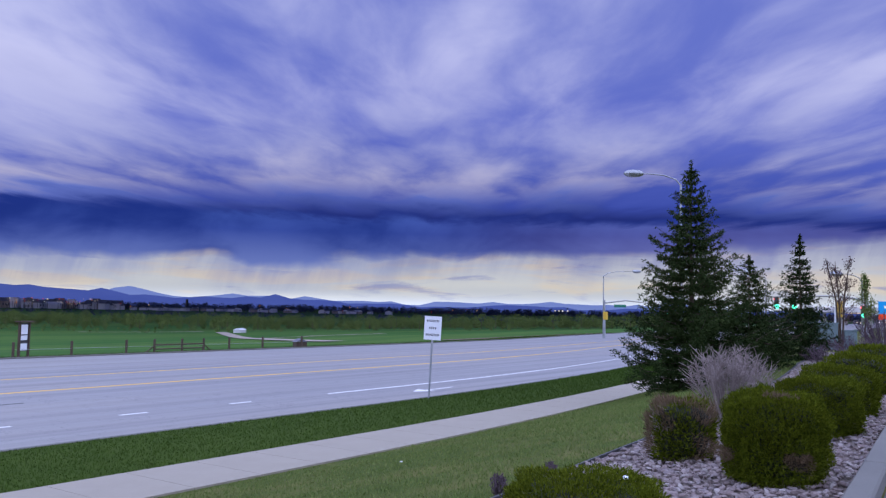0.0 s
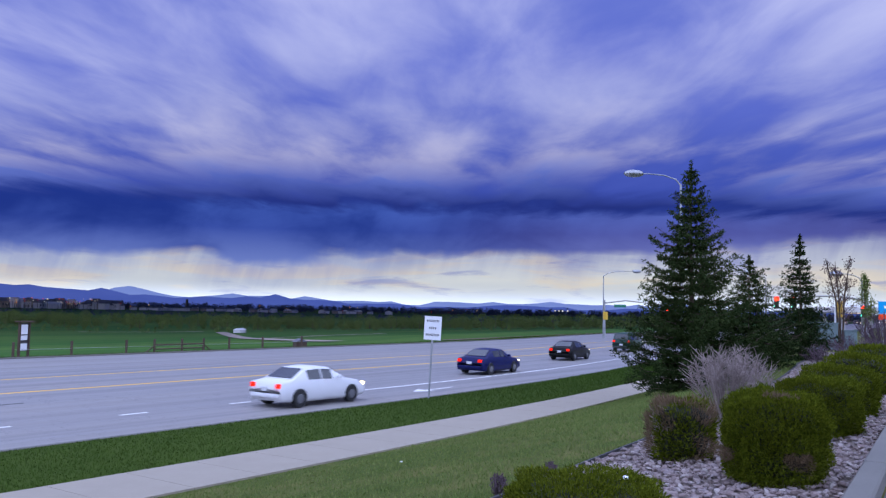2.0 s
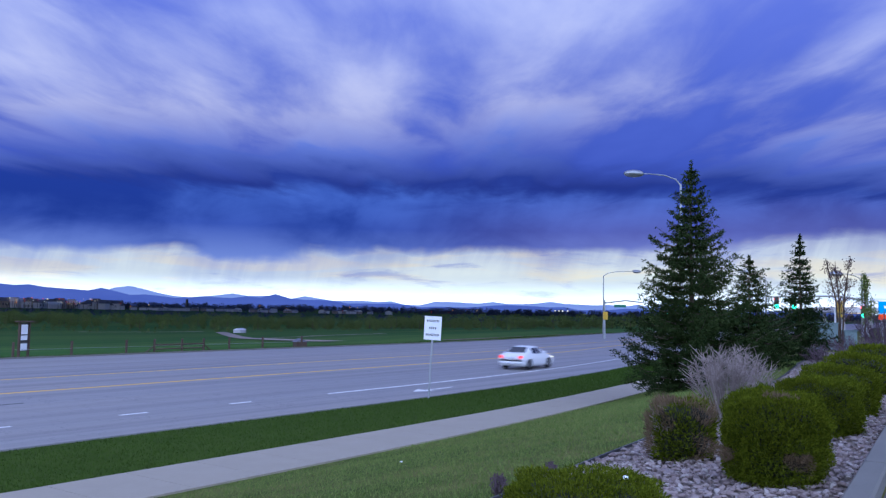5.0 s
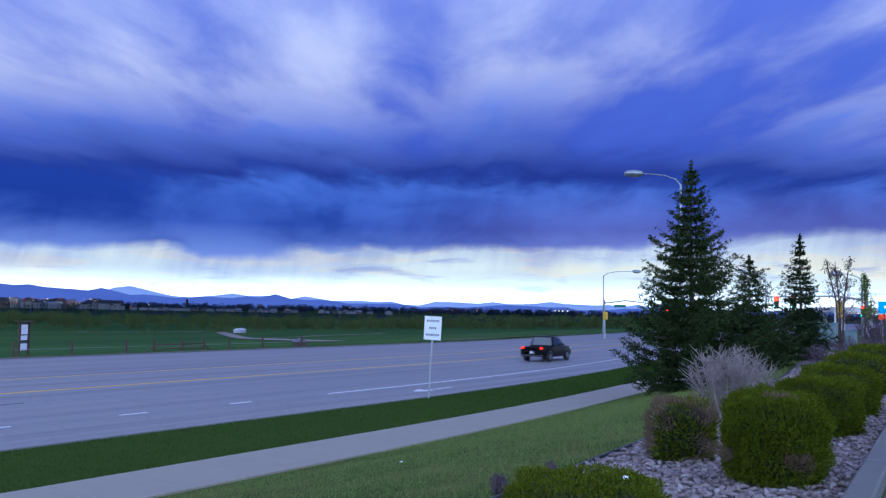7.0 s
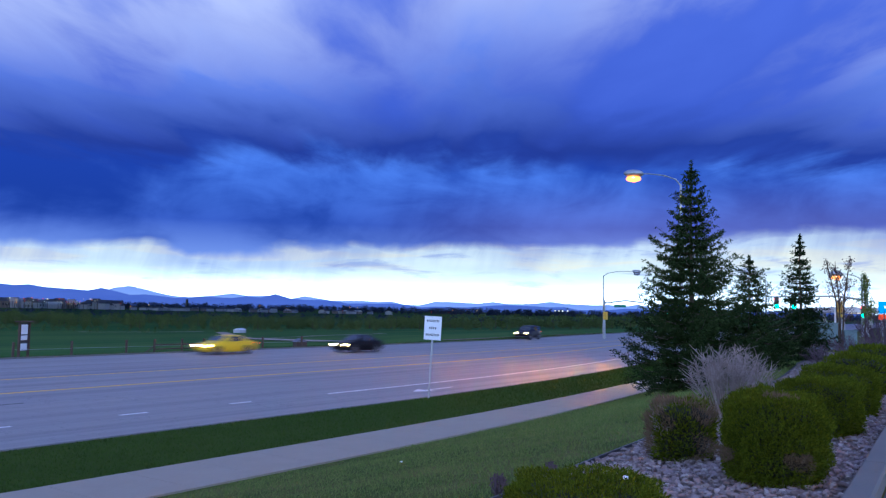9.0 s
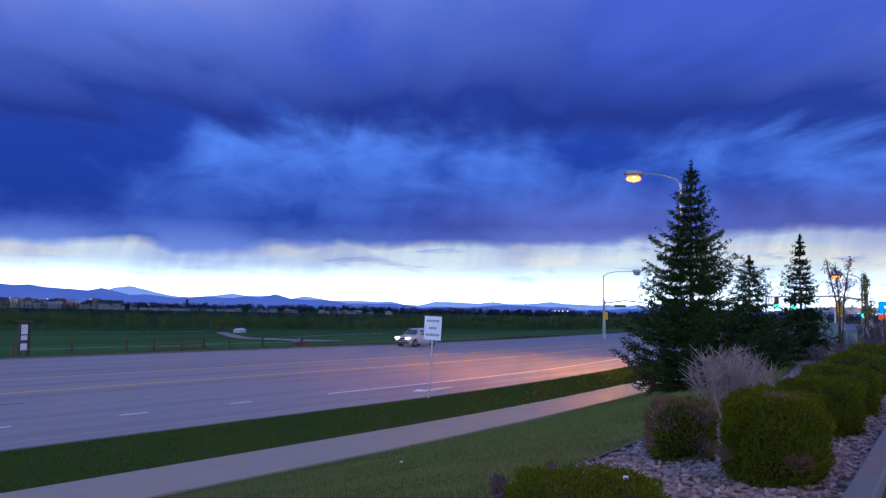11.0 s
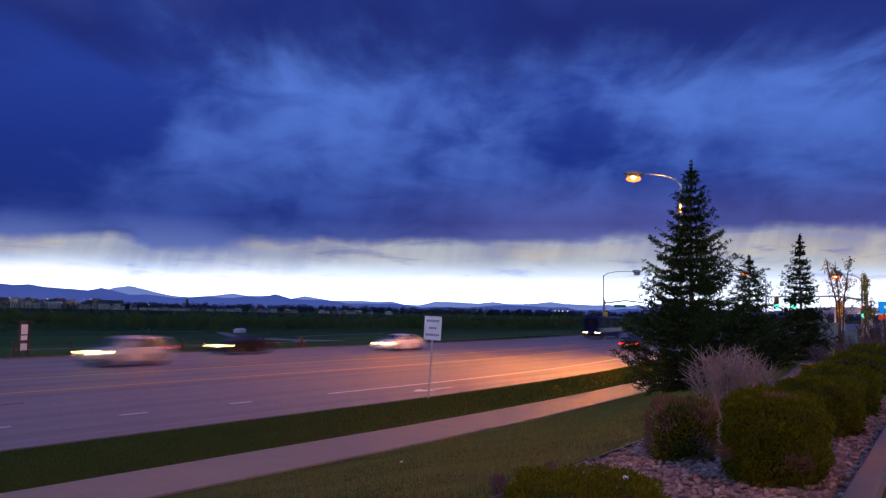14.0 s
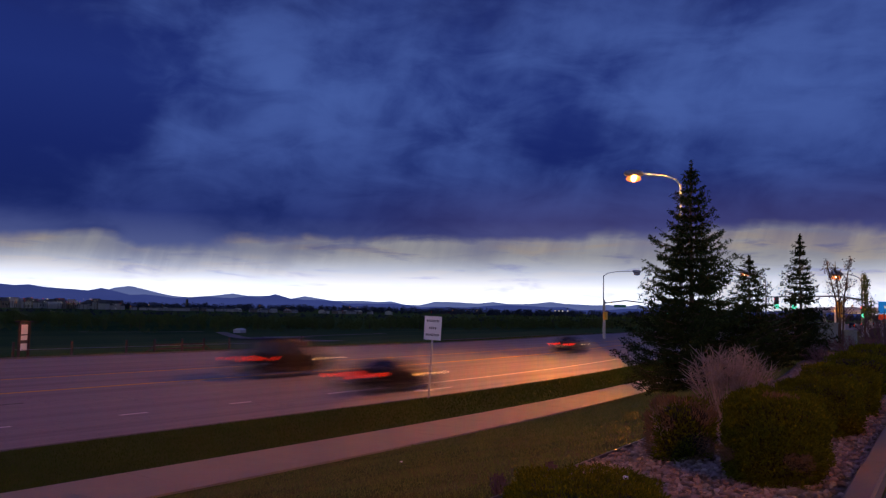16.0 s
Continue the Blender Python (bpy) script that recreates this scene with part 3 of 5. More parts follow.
def bare_shrub(name, x, y, w, h, seed, label, material="twig", stems=46, twigs=6):
    """A leafless shrub of many upright forking stems."""
    rng = np.random.default_rng(seed)
    ob = empty(name, pose(x, y, ground_at(x, y)), label, "shrub")
    wood, fine = ([], []), ([], [])
    for _ in range(stems):
        a, s = rng.uniform(0, 6.28), math.sqrt(rng.uniform(0, 1))
        top = np.array([math.cos(a) * w * 0.46 * s, math.sin(a) * w * 0.46 * s, h * rng.uniform(0.74, 1.02) * (1 - 0.26 * s * s)])
        mid = top * np.array([0.56, 0.56, 0.5]) + rng.normal(0, 0.03, 3)
        base = np.array([math.cos(a) * 0.1 * s * w, math.sin(a) * 0.1 * s * w, -0.03])
        join(wood, *tube([base, mid, top], [0.008 + 0.005 * h, 0.006 + 0.003 * h, 0.003], 4))
        for _ in range(twigs):
            q = rng.uniform(0.25, 0.95)
            b = mid * (1 - q) + top * q
            e = b + np.array([rng.normal(0, 0.10), rng.normal(0, 0.10), rng.uniform(0.02, 0.18)]) * (h / 1.2)
            e[2] = min(e[2], h * 1.02)
            join(fine, *tube([b, (b + e) / 2 + rng.normal(0, 0.012, 3), e], [0.0055, 0.004, 0.002], 3))
    mesh_object("stemwork", wood[0], wood[1], M[material], ob)
    mesh_object("twigwork", fine[0], fine[1], M[material], ob)
    return ob


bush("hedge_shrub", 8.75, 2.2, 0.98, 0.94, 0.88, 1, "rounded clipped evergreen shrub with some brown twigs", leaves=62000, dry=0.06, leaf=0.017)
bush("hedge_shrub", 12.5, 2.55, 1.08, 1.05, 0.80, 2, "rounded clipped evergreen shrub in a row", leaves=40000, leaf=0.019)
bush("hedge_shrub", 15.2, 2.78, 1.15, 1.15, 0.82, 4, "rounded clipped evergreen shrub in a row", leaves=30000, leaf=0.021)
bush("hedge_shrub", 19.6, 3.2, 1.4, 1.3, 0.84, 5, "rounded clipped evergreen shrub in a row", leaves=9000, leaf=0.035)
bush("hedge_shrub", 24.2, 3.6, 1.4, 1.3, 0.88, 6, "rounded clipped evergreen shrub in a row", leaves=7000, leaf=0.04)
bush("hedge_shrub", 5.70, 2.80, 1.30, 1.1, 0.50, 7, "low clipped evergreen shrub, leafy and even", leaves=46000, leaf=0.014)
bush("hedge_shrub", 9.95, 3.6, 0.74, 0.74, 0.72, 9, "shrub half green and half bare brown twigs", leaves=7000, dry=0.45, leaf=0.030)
bare_shrub("bare_shrub", 13.2, 4.02, 1.5, 1.34, 21, "leafless shrub of pale grey twigs", "twig", 90, 14)
bare_shrub("bare_shrub", 9.85, 3.72, 0.60, 0.76, 25, "bare grey twigs growing through a green shrub", "twig", 40, 5)
bare_shrub("bare_shrub", 27.5, 5.3, 1.8, 1.0, 22, "low purple-brown leafless shrub", "purple_twig", 70)
bare_shrub("bare_shrub", 30.5, 5.0, 2.2, 1.2, 23, "low purple-brown leafless shrub", "purple_twig", 80)
bare_shrub("bare_shrub", 33.5, 4.6, 2.4, 2.0, 24, "tall purple-brown leafless shrub", "purple_twig", 90)


# ---- road sign ----
def road_sign():
    p = Vector((25.66, 19.3, ground_at(25.66, 19.3)))
    ob = empty("road_sign", pose(p.x, p.y, p.z, 0, 0, 116) @ pose(0, 0, 0, 0, -2.4, 0), "white rectangular lane sign on a thin leaning steel post", "sign")
    bm = bmesh.new()
    box(bm, 0, 0, 1.40, 0.07, 0.05, 3.0)
    for z in np.arange(0.25, 1.9, 0.12):
        box(bm, 0, 0.026, z, 0.02, 0.004, 0.02)
    part("post", bm, M["steel"], ob)
    bm = bmesh.new()
    box(bm, 0, 0.036, 2.72, 0.68, 0.012, 0.92, 0.005)
    part("panel", bm, M["sign_white"], ob)
    for z in (2.44, 3.00):
        bm = bmesh.new()
        box(bm, 0, 0.048, z, 0.03, 0.02, 0.03, 0.004)
        part("bolt", bm, M["steel"], ob)
    for z, w, n in ((3.00, 0.50, 9), (2.72, 0.30, 4), (2.46, 0.54, 10)):
        bm = bmesh.new()
        for q in range(n):
            box(bm, -w / 2 + w * (q + 0.5) / n, 0.0435, z, w / n * 0.55, 0.003, 0.085)
        part("lettering", bm, M["black_print"], ob)
    return ob


road_sign()


# ---- ground cover ----
def blades(name, x0, x1, s0, s1, n, height, width, material, seed, label, skip=None):
    """Short grass: single bent blades over one strip of the bank, thicker near the eye."""
    rng = np.random.default_rng(seed)
    u = rng.uniform(0, 1, n) ** 1.6
    xs, ss = x0 + (x1 - x0) * u, rng.uniform(s0, s1, n)
    pts = []
    for x, s in zip(xs, ss):
        pts.append((x, s + bend(x, s), lie(x, s) - 0.004))
    pts = np.array(pts)
    size = 0.7 + 0.9 * u[:, None]
    d = np.tile([0, 0, 1.0], (n, 1)) + rng.normal(0, 0.45, (n, 3))
    d[:, 2] = np.abs(d[:, 2])
    d /= np.linalg.norm(d, axis=1, keepdims=True)
    side = np.cross(d, rng.normal(0, 1, (n, 3)))
    side /= np.linalg.norm(side, axis=1, keepdims=True)
    h = height * rng.uniform(0.5, 1.3, (n, 1)) * size
    w = width * size
    v = np.stack([pts - side * w, pts + side * w, pts + d * h], 1).reshape(-1, 3)
    i = np.arange(n)[:, None] * 3
    return tagged(mesh_object(name, v, np.hstack([i, i + 1, i + 2]), material), label, "grass", kind="stuff")


blades("bank_grass", 3.0, 46.0, 4.5, 12.4, 110000, 0.065, 0.008, M["blades"], 31, "short dry yellow-green grass on the bank")
blades("verge_grass", 5.0, 60.0, 14.72, 19.45, 70000, 0.075, 0.010, M["blades_green"], 32, "lush green grass strip along the road")
blades("roadside_grass", 20.0, 130.0, 52.0, 60.0, 16000, 0.16, 0.03, M["blades_green"], 33, "green grass beyond the road")

lot = strip("parking_lot", steps(-40, 70, 2.0), [-30, -10, -2, 1.06], lambda x, s: 2.056, rough_paint("lot_asphalt", (0.09, 0.085, 0.085), (0.15, 0.14, 0.135), 3, 0.9, 0, 0.4, 0.008), 0.05)
tagged(lot, "grey asphalt of the parking lot", "pavement", kind="structure")


def stone_material():
    k = Nodes("river_stone")
    g = k.add("NewGeometry")
    o = k.add("ObjectInfo")
    r = k.math("FRACT", k.math("ADD", g.outputs["Random Per Island"], o.outputs["Random"]))
    c = k.ramp(r, [(0.0, (0.14, 0.10, 0.09)), (0.35, (0.25, 0.185, 0.165)), (0.6, (0.31, 0.25, 0.225)), (0.85, (0.22, 0.18, 0.18)), (1.0, (0.42, 0.37, 0.33))])
    n = k.noise(k.coord(), 40, 4)
    c = k.mix(k.math("MULTIPLY", n, 0.4), c, (0.16, 0.13, 0.125, 1))
    return k.surface(c, 0.85, 0, k.bump(n, 0.3, 0.004))


M["stone"] = stone_material()
bed = strip("gravel_bed", steps(3.5, 45, 0.5), [1.32, 2.0, 3.0, 4.38], lambda x, s: lie(x, s) + 0.012, rough_paint("bed_soil", (0.10, 0.075, 0.06), (0.17, 0.135, 0.115), 6, 0.95, 0, 0.6, 0.02))
tagged(bed, "bed of pinkish grey river stones", "gravel bed", kind="structure")


def gravel():
    rng = np.random.default_rng(41)
    bm = bmesh.new()
    bmesh.ops.create_icosphere(bm, subdivisions=1, radius=1.0)
    base = np.array([v.co[:] for v in bm.verts])
    faces = np.array([[v.index for v in f.verts] for f in bm.faces])
    bm.free()
    shapes = []
    for _ in range(6):
        q = base * rng.uniform(0.72, 1.25, (len(base), 1))
        shapes.append(q)
    spots = []
    for _ in range(13000):
        x = 4.6 + 26 * rng.uniform(0, 1) ** 1.7
        s = rng.uniform(1.36, 4.34)
        spots.append((x, s))
    near = [p for p in spots if 7.0 < p[0] < 9.4 and 1.6 < p[1] < 4.2][:290]
    picked = set(near)
    def turned(size):
        r = Euler(rng.uniform(-0.5, 0.5, 2).tolist() + [rng.uniform(0, 6.28)]).to_matrix()
        return np.array(r) @ np.diag([size * rng.uniform(0.9, 1.5), size * rng.uniform(0.7, 1.1), size * rng.uniform(0.45, 0.75)])
    V, F, n = [], [], 0
    for x, s in spots:
        if (x, s) in picked:
            continue
        v = shapes[rng.integers(6)] @ turned(rng.uniform(0.022, 0.042)).T + np.array([x, s + bend(x, s), lie(x, s) + 0.012 + rng.uniform(0.0, 0.035)])
        V.append(v)
        F.append(faces + n)
        n += len(v)
    tagged(mesh_object("loose_stones", np.vstack(V), np.vstack(F), M["stone"], bed), kind="stuff")
    meshes = []
    for q in shapes:
        me = bpy.data.meshes.new("stone")
        me.from_pydata([tuple(v) for v in q * 0.032], [], [tuple(int(i) for i in f) for f in faces])
        me.materials.append(M["stone"])
        meshes.append(me)
    for i, (x, s) in enumerate(near):
        ob = new("stone", meshes[i % 6])
        ob.parent = bed
        ob.location = (x, s + bend(x, s), lie(x, s) + 0.012 + rng.uniform(0.004, 0.03))
        ob.rotation_euler = (rng.uniform(-0.4, 0.4), rng.uniform(-0.4, 0.4), rng.uniform(0, 6.28))
        ob.scale = (rng.uniform(0.9, 1.5), rng.uniform(0.7, 1.1), rng.uniform(0.5, 0.8))


gravel()
edging = strip("garden_edging", steps(5.0, 40, 0.5), [4.38, 4.42], lambda x, s: lie(x, s) + 0.05, M["dark_steel"], 0.12)
tagged(edging, "thin black edging strip round the gravel bed", "edging", kind="structure")
for x, y, h, sd in ((7.35, 4.60, 0.24, 51), (8.25, 4.50, 0.22, 52), (7.62, 4.42, 0.14, 53)):
    bare_shrub("dry_tuft", x, y, h * 0.9, h, sd, "small tuft of dry brown stalks", "purple_twig", 40, 2)




def scrap(name, x, y, z, size, seed, label):
    """A crumpled scrap of white paper."""
    rng = np.random.default_rng(seed)
    bm = bmesh.new()
    bmesh.ops.create_icosphere(bm, subdivisions=2, radius=size)
    for v in bm.verts:
        v.co = Vector((v.co.x * 1.3, v.co.y, v.co.z * 0.7)) * rng.uniform(0.72, 1.1)
    ob = part(name, bm, M["sign_white"])
    ob.location = (x, y, z + size * 0.4)
    return tagged(ob, label, "litter")


_p = place(14.8, -0.67)
scrap("paper_scrap", _p.x, _p.y, ground_at(_p.x, _p.y) + 0.015, 0.024, 3, "crumpled white paper scrap on the grass bank")
_p = place(6.25, 1.40)
scrap("paper_scrap", _p.x, _p.y, ground_at(_p.x, _p.y) + 0.49, 0.022, 4, "small white paper scrap on a low shrub")

# ---- street furniture ----
def lamp_globe():
    """Thin orange-glowing glass that lets the burner's light through."""
    k = Nodes("sodium_globe")
    e, hole, m = k.add("Emission"), k.add("BsdfTransparent"), k.add("MixShader")
    k.put(e, 0, (1.0, 0.24, 0.035, 1))
    k.put(e, 1, 3.4)
    k.put(m, 0, 0.55)
    k.t.links.new(hole.outputs[0], m.inputs[1])
    k.t.links.new(e.outputs[0], m.inputs[2])
    k.t.links.new(m.outputs[0], k.out.inputs[0])
    return k.m


SODIUM = Nodes("sodium_burner").glow((1.0, 0.25, 0.02, 1), 430000.0)
GLOBE = lamp_globe()
SODIUM_LOW = Nodes("weak_sodium_burner").glow((1.0, 0.25, 0.02, 1), 60000.0)
SODIUM_FAR = Nodes("far_sodium_burner").glow((1.0, 0.50, 0.15, 1), 300.0)
BURNERS, LENSES = [], []


def street_lamp(x, y, height, arm, turn, label, glow, t):
    """A tapered pole with a curved arm and a flat lamp head; arm along local x."""
    ob = empty("street_lamp", pose(x, y, ground_at(x, y), 0, 0, turn), label, "street lamp", "street lamps")
    bm = bmesh.new()
    rod(bm, (0, 0, 0), (0, 0, height - 0.6), 0.11, 0.06, 12)
    box(bm, 0, 0, 0.02, 0.4, 0.4, 0.05, 0.01)
    part("pole", bm, M["steel"], ob, smooth=False)
    pts = [(0, 0, height - 0.7), (arm * 0.12, 0, height - 0.32), (arm * 0.4, 0, height - 0.08), (arm * 0.75, 0, height), (arm, 0, height)]
    vs, fs = tube(pts, [0.05, 0.045, 0.04, 0.035, 0.03], 8)
    mesh_object("arm", vs, fs, M["steel"], ob, smooth=True)
    bm = bmesh.new()
    bmesh.ops.create_uvsphere(bm, u_segments=16, v_segments=10, radius=1.0, matrix=Matrix.Translation((arm + 0.35, 0, height)) @ Matrix.Diagonal((0.64, 0.37, 0.24, 1)))
    part("lamp_head", bm, M["steel"], ob, smooth=True)
    bm = bmesh.new()
    bmesh.ops.create_uvsphere(bm, u_segments=12, v_segments=8, radius=0.085)
    b = part("burner", bm, glow, ob, "glowing sodium burner", smooth=True)
    # globe's own glow and large size imitate orange glare round the burner
    bm = bmesh.new()
    bmesh.ops.create_uvsphere(bm, u_segments=14, v_segments=8, radius=1.0, matrix=Matrix.Diagonal((0.46, 0.33, 0.21, 1)))
    g = part("globe", bm, GLOBE if glow is not M["steel"] else glow, ob, "orange glowing globe", smooth=True)
    b.location = g.location = (arm + 0.36, 0, height - 0.02)
    BURNERS.append((b, g, t))
    return ob


street_lamp(49.95, 18.1, 12.1, 2.6, 126, "tall grey street lamp with a curved arm, lit orange at dusk", SODIUM, 8.3)
street_lamp(-3.0, -9.0, 9.0, 1.6, 60, "grey lamp with a curved arm on the parking lot", SODIUM_LOW, 8.6)
street_lamp(79.9, 12.7, 5.5, 1.9, 126, "grey street lamp over the side street", SODIUM_FAR, 8.8)
street_lamp(103.4, 48.27, 9.3, 4.2, -54, "grey street lamp on the far side of the crossing", M["steel"], 8.8)
street_lamp(92.0, 24.0, 8.0, 1.9, 126, "grey street lamp over the side street", SODIUM_FAR, 12.0)

M["signal_yellow"] = rough_paint("signal_yellow", (0.55, 0.33, 0.02), (0.68, 0.42, 0.03), 4, 0.5)
GLOW_RED = Nodes("red_signal").glow((1.0, 0.03, 0.01, 1), 5.0)
GLOW_GREEN = Nodes("green_signal").glow((0.08, 1.0, 0.55, 1), 4.0)


def signal_head(x, y, z, turn, green_low=True):
    ob = empty("traffic_signal", pose(x, y, z, 0, 0, turn), "three-lens traffic signal hanging over the crossing", "traffic signal", "traffic signals")
    bm = bmesh.new()
    box(bm, 0, -0.16, 0, 0.36, 0.30, 1.05, 0.03)
    part("housing", bm, M["trim"] if "trim" in M else M["dark_steel"], ob)
    for dz, g, red in ((0.33, GLOW_RED, True), (-0.33, GLOW_GREEN, False)):
        bm = bmesh.new()
        rod(bm, (0, -0.05, 0), (0, 0.05, 0), 0.20, None, 16)
        b = part("lens", bm, g, ob, "glowing red lens" if red else "glowing green lens")
        b.location = (0, 0.0, dz)
        LENSES.append((b, red))
    for dz in (0.33, 0.0, -0.33):
        bm = bmesh.new()
        rod(bm, (0, -0.005, dz), (0, 0.006, dz), 0.16, None, 16)
        part("dark_lens", bm, M["dark_steel"], ob)
    return ob


def mast_arm(x, y, z, x1, y1, z1, label):
    ob = empty("signal_mast", pose(x, y, ground_at(x, y)), label, "signal mast")
    g = ground_at(x, y)
    bm = bmesh.new()
    rod(bm, (0, 0, 0), (0, 0, z - g + 0.3), 0.14, 0.11, 12)
    part("pole", bm, M["steel"], ob)
    vs, fs = tube([(0, 0, z - g - 0.1), ((x1 - x) * 0.3, (y1 - y) * 0.3, z - g + 0.25), (x1 - x, y1 - y, z1 - g)], [0.10, 0.08, 0.05], 8)
    mesh_object("mast_arm", vs, fs, M["steel"], ob, smooth=True)
    return ob


m1 = mast_arm(103.3, 48.05, 4.9, 101.6, 37.0, 4.35, "grey signal mast with a long arm over the road")
for dz in (-1.5,):
    bm = bmesh.new()
    box(bm, -0.25, -0.25, 3.2, 0.5, 0.5, 1.05, 0.04)
    part("signal_box", bm, M["signal_yellow"], m1, "yellow signal box")
bm = bmesh.new()
box(bm, 0.55, -2.0, 4.55, 0.04, 1.7, 0.38, 0.01)
part("street_name_panel", bm, rough_paint("green_sign_sheet", (0.01, 0.16, 0.09), (0.02, 0.22, 0.13), 3, 0.4), m1, "green street name panel")
mast_arm(79.6, 12.3, 5.1, 75.2, 19.2, 5.2, "grey signal mast with an arm over the side street")
signal_head(101.7, 38.7, 3.75, 116)
signal_head(75.45, 18.75, 4.68, 116)
signal_head(76.35, 17.5, 4.70, 116)
signal_head(79.75, 12.55, 4.05, 116)


def info_board():
    """A roofed wooden notice board with three pale sheets."""
    x, y = 27.0, 53.0
    ob = empty("notice_board", pose(x, y, ground_at(x, y), 0, 0, 205), "dark wooden notice board with three pale sheets", "notice board")
    for sx in (-0.44, 0.44):
        bm = bmesh.new()
        box(bm, sx, 0, 1.15, 0.12, 0.14, 2.3, 0.01)
        part("post", bm, M["wood"], ob)
    bm = bmesh.new()
    box(bm, 0, 0, 2.34, 1.25, 0.45, 0.09, 0.01)
    part("cap", bm, M["wood"], ob)
    bm = bmesh.new()
    box(bm, 0, -0.02, 1.35, 0.78, 0.04, 1.8)
    part("backboard", bm, M["dark_steel"], ob)
    for z, h in ((1.84, 0.62), (1.30, 0.30), (0.72, 0.44)):
        for sg in (1, -1):
            bm = bmesh.new()
            box(bm, 0, sg * 0.03 - 0.02, z, 0.60, 0.012, h)
            for r in range(3):
                box(bm, 0, sg * 0.038 - 0.02, z + h * (0.25 - 0.25 * r), 0.36, 0.004, 0.03)
            part("sheet", bm, M["sign_white"], ob)


info_board()


def fence():
    ob = tagged(new("field_fence"), "weathered wooden post fence with a low gate", "fence")
    spots = [26.3, 30.2, 34.3, 36.6, 39.0, 41.0, 43.5, 47.0, 51.5]
    for i, x in enumerate(spots):
        y = 52.9
        z = ground_at(x, y)
        bm = bmesh.new()
        box(bm, x, y, z + 0.48, 0.13, 0.13, 1.1, 0.01)
        part("post", bm, M["wood"], ob)
    z = ground_at(39, 52.9)
    for h in (0.62, 0.30):
        bm = bmesh.new()
        rod(bm, (36.6, 52.9, z + h), (41.0, 52.9, z + h), 0.05)
        part("rail", bm, M["wood"], ob)
    for a, b in zip(spots, spots[1:]):
        bm = bmesh.new()
        rod(bm, (a, 52.9, z + 0.55), (b, 52.9, z + 0.52), 0.012, None, 5)
        part("wire", bm, M["steel"], ob)
    for x, d in ((36.6, -0.9), (41.0, 0.9)):
        bm = bmesh.new()
        rod(bm, (x, 52.9, z + 0.55), (x + d, 52.9, z - 0.05), 0.05)
        part("brace", bm, M["wood"], ob)


fence()


def gabled(name, x, y, w, d, h, turn, wall, roof, label, cat="house", lit=0):
    """A small gabled building with door and windows."""
    z = ground_at(x, y)
    ob = empty(name, pose(x, y, z, 0, 0, turn), label, cat)
    bm = bmesh.new()
    box(bm, 0, 0, h * 0.5 - 0.2, w, d, h + 0.4)
    part("wall", bm, wall, ob)
    r = h * 0.55
    e = 0.06 * w
    vs = [(-w / 2 - e, -d / 2 - e, h), (w / 2 + e, -d / 2 - e, h), (w / 2 + e, d / 2 + e, h), (-w / 2 - e, d / 2 + e, h), (-w / 2 - e, 0, h + r), (w / 2 + e, 0, h + r)]
    mesh_object("roof", vs, [(0, 1, 5, 4), (2, 3, 4, 5), (0, 4, 3), (1, 2, 5), (3, 2, 1, 0)], roof, ob)
    for i in range(lit):
        bm = bmesh.new()
        box(bm, -w / 2 + w * (i + 0.5) / lit, -d / 2 - 0.02, h * 0.55, w / lit * 0.4, 0.08, h * 0.35)
        part("window", bm, M["car_glass"] if "car_glass" in M else M["dark_steel"], ob)
    return ob


M["pale_wall"] = rough_paint("pale_wall", (0.55, 0.52, 0.52), (0.72, 0.69, 0.68), 0.3, 0.9)
M["tan_wall"] = rough_paint("tan_wall", (0.30, 0.24, 0.20), (0.40, 0.33, 0.28), 0.3, 0.9)
M["slate_roof"] = rough_paint("slate_roof", (0.10, 0.10, 0.13), (0.18, 0.17, 0.2), 0.6, 0.9)
hut = gabled("field_shelter", 54.1, 55.8, 1.35, 1.0, 0.55, 60, M["wood"], M["slate_roof"], "small wooden shelter beside the road", "shelter")

# far town: low buildings among trees
rng = np.random.default_rng(77)
for i in range(120):
    d = rng.uniform(1500, 1590)
    u = rng.uniform(-0.545, -0.39) if i < 66 else rng.uniform(-0.39, -0.06)
    p = place(d, u * d)
    big = i < 66
    gabled("far_house", p.x, p.y, rng.uniform(9, 26) if big else rng.uniform(7, 11), rng.uniform(8, 14), rng.uniform(4, 13) if big else 4.6, rng.uniform(0, 180),
           M["pale_wall"] if i % 3 else M["tan_wall"], M["slate_roof"] if i % 4 else M["pale_wall"], "pale low building of the far town", "house", 3)
TOWN = [Nodes("warm_town_light").glow((1.0, 0.72, 0.38, 1), 0.8), Nodes("orange_town_light").glow((1.0, 0.38, 0.12, 1), 0.9), Nodes("white_town_light").glow((1.0, 0.95, 0.85, 1), 0.9), Nodes("red_town_light").glow((1.0, 0.1, 0.05, 1), 0.6)]


def town_light(u, d, h, r, kind):
    p = place(d, u * d)
    z = ground_at(p.x, p.y)
    ob = empty("town_lamp", pose(p.x, p.y, z), "small bright lamp of the far town", "street lamp", "town lamps")
    bm = bmesh.new()
    rod(bm, (0, 0, -0.5), (0, 0, h), 0.3, 0.2, 5)
    part("pole", bm, M["dark_steel"], ob)
    bm = bmesh.new()
    bmesh.ops.create_icosphere(bm, subdivisions=1, radius=r, matrix=Matrix.Translation((0, 0, h)))
    part("globe", bm, TOWN[kind], ob)


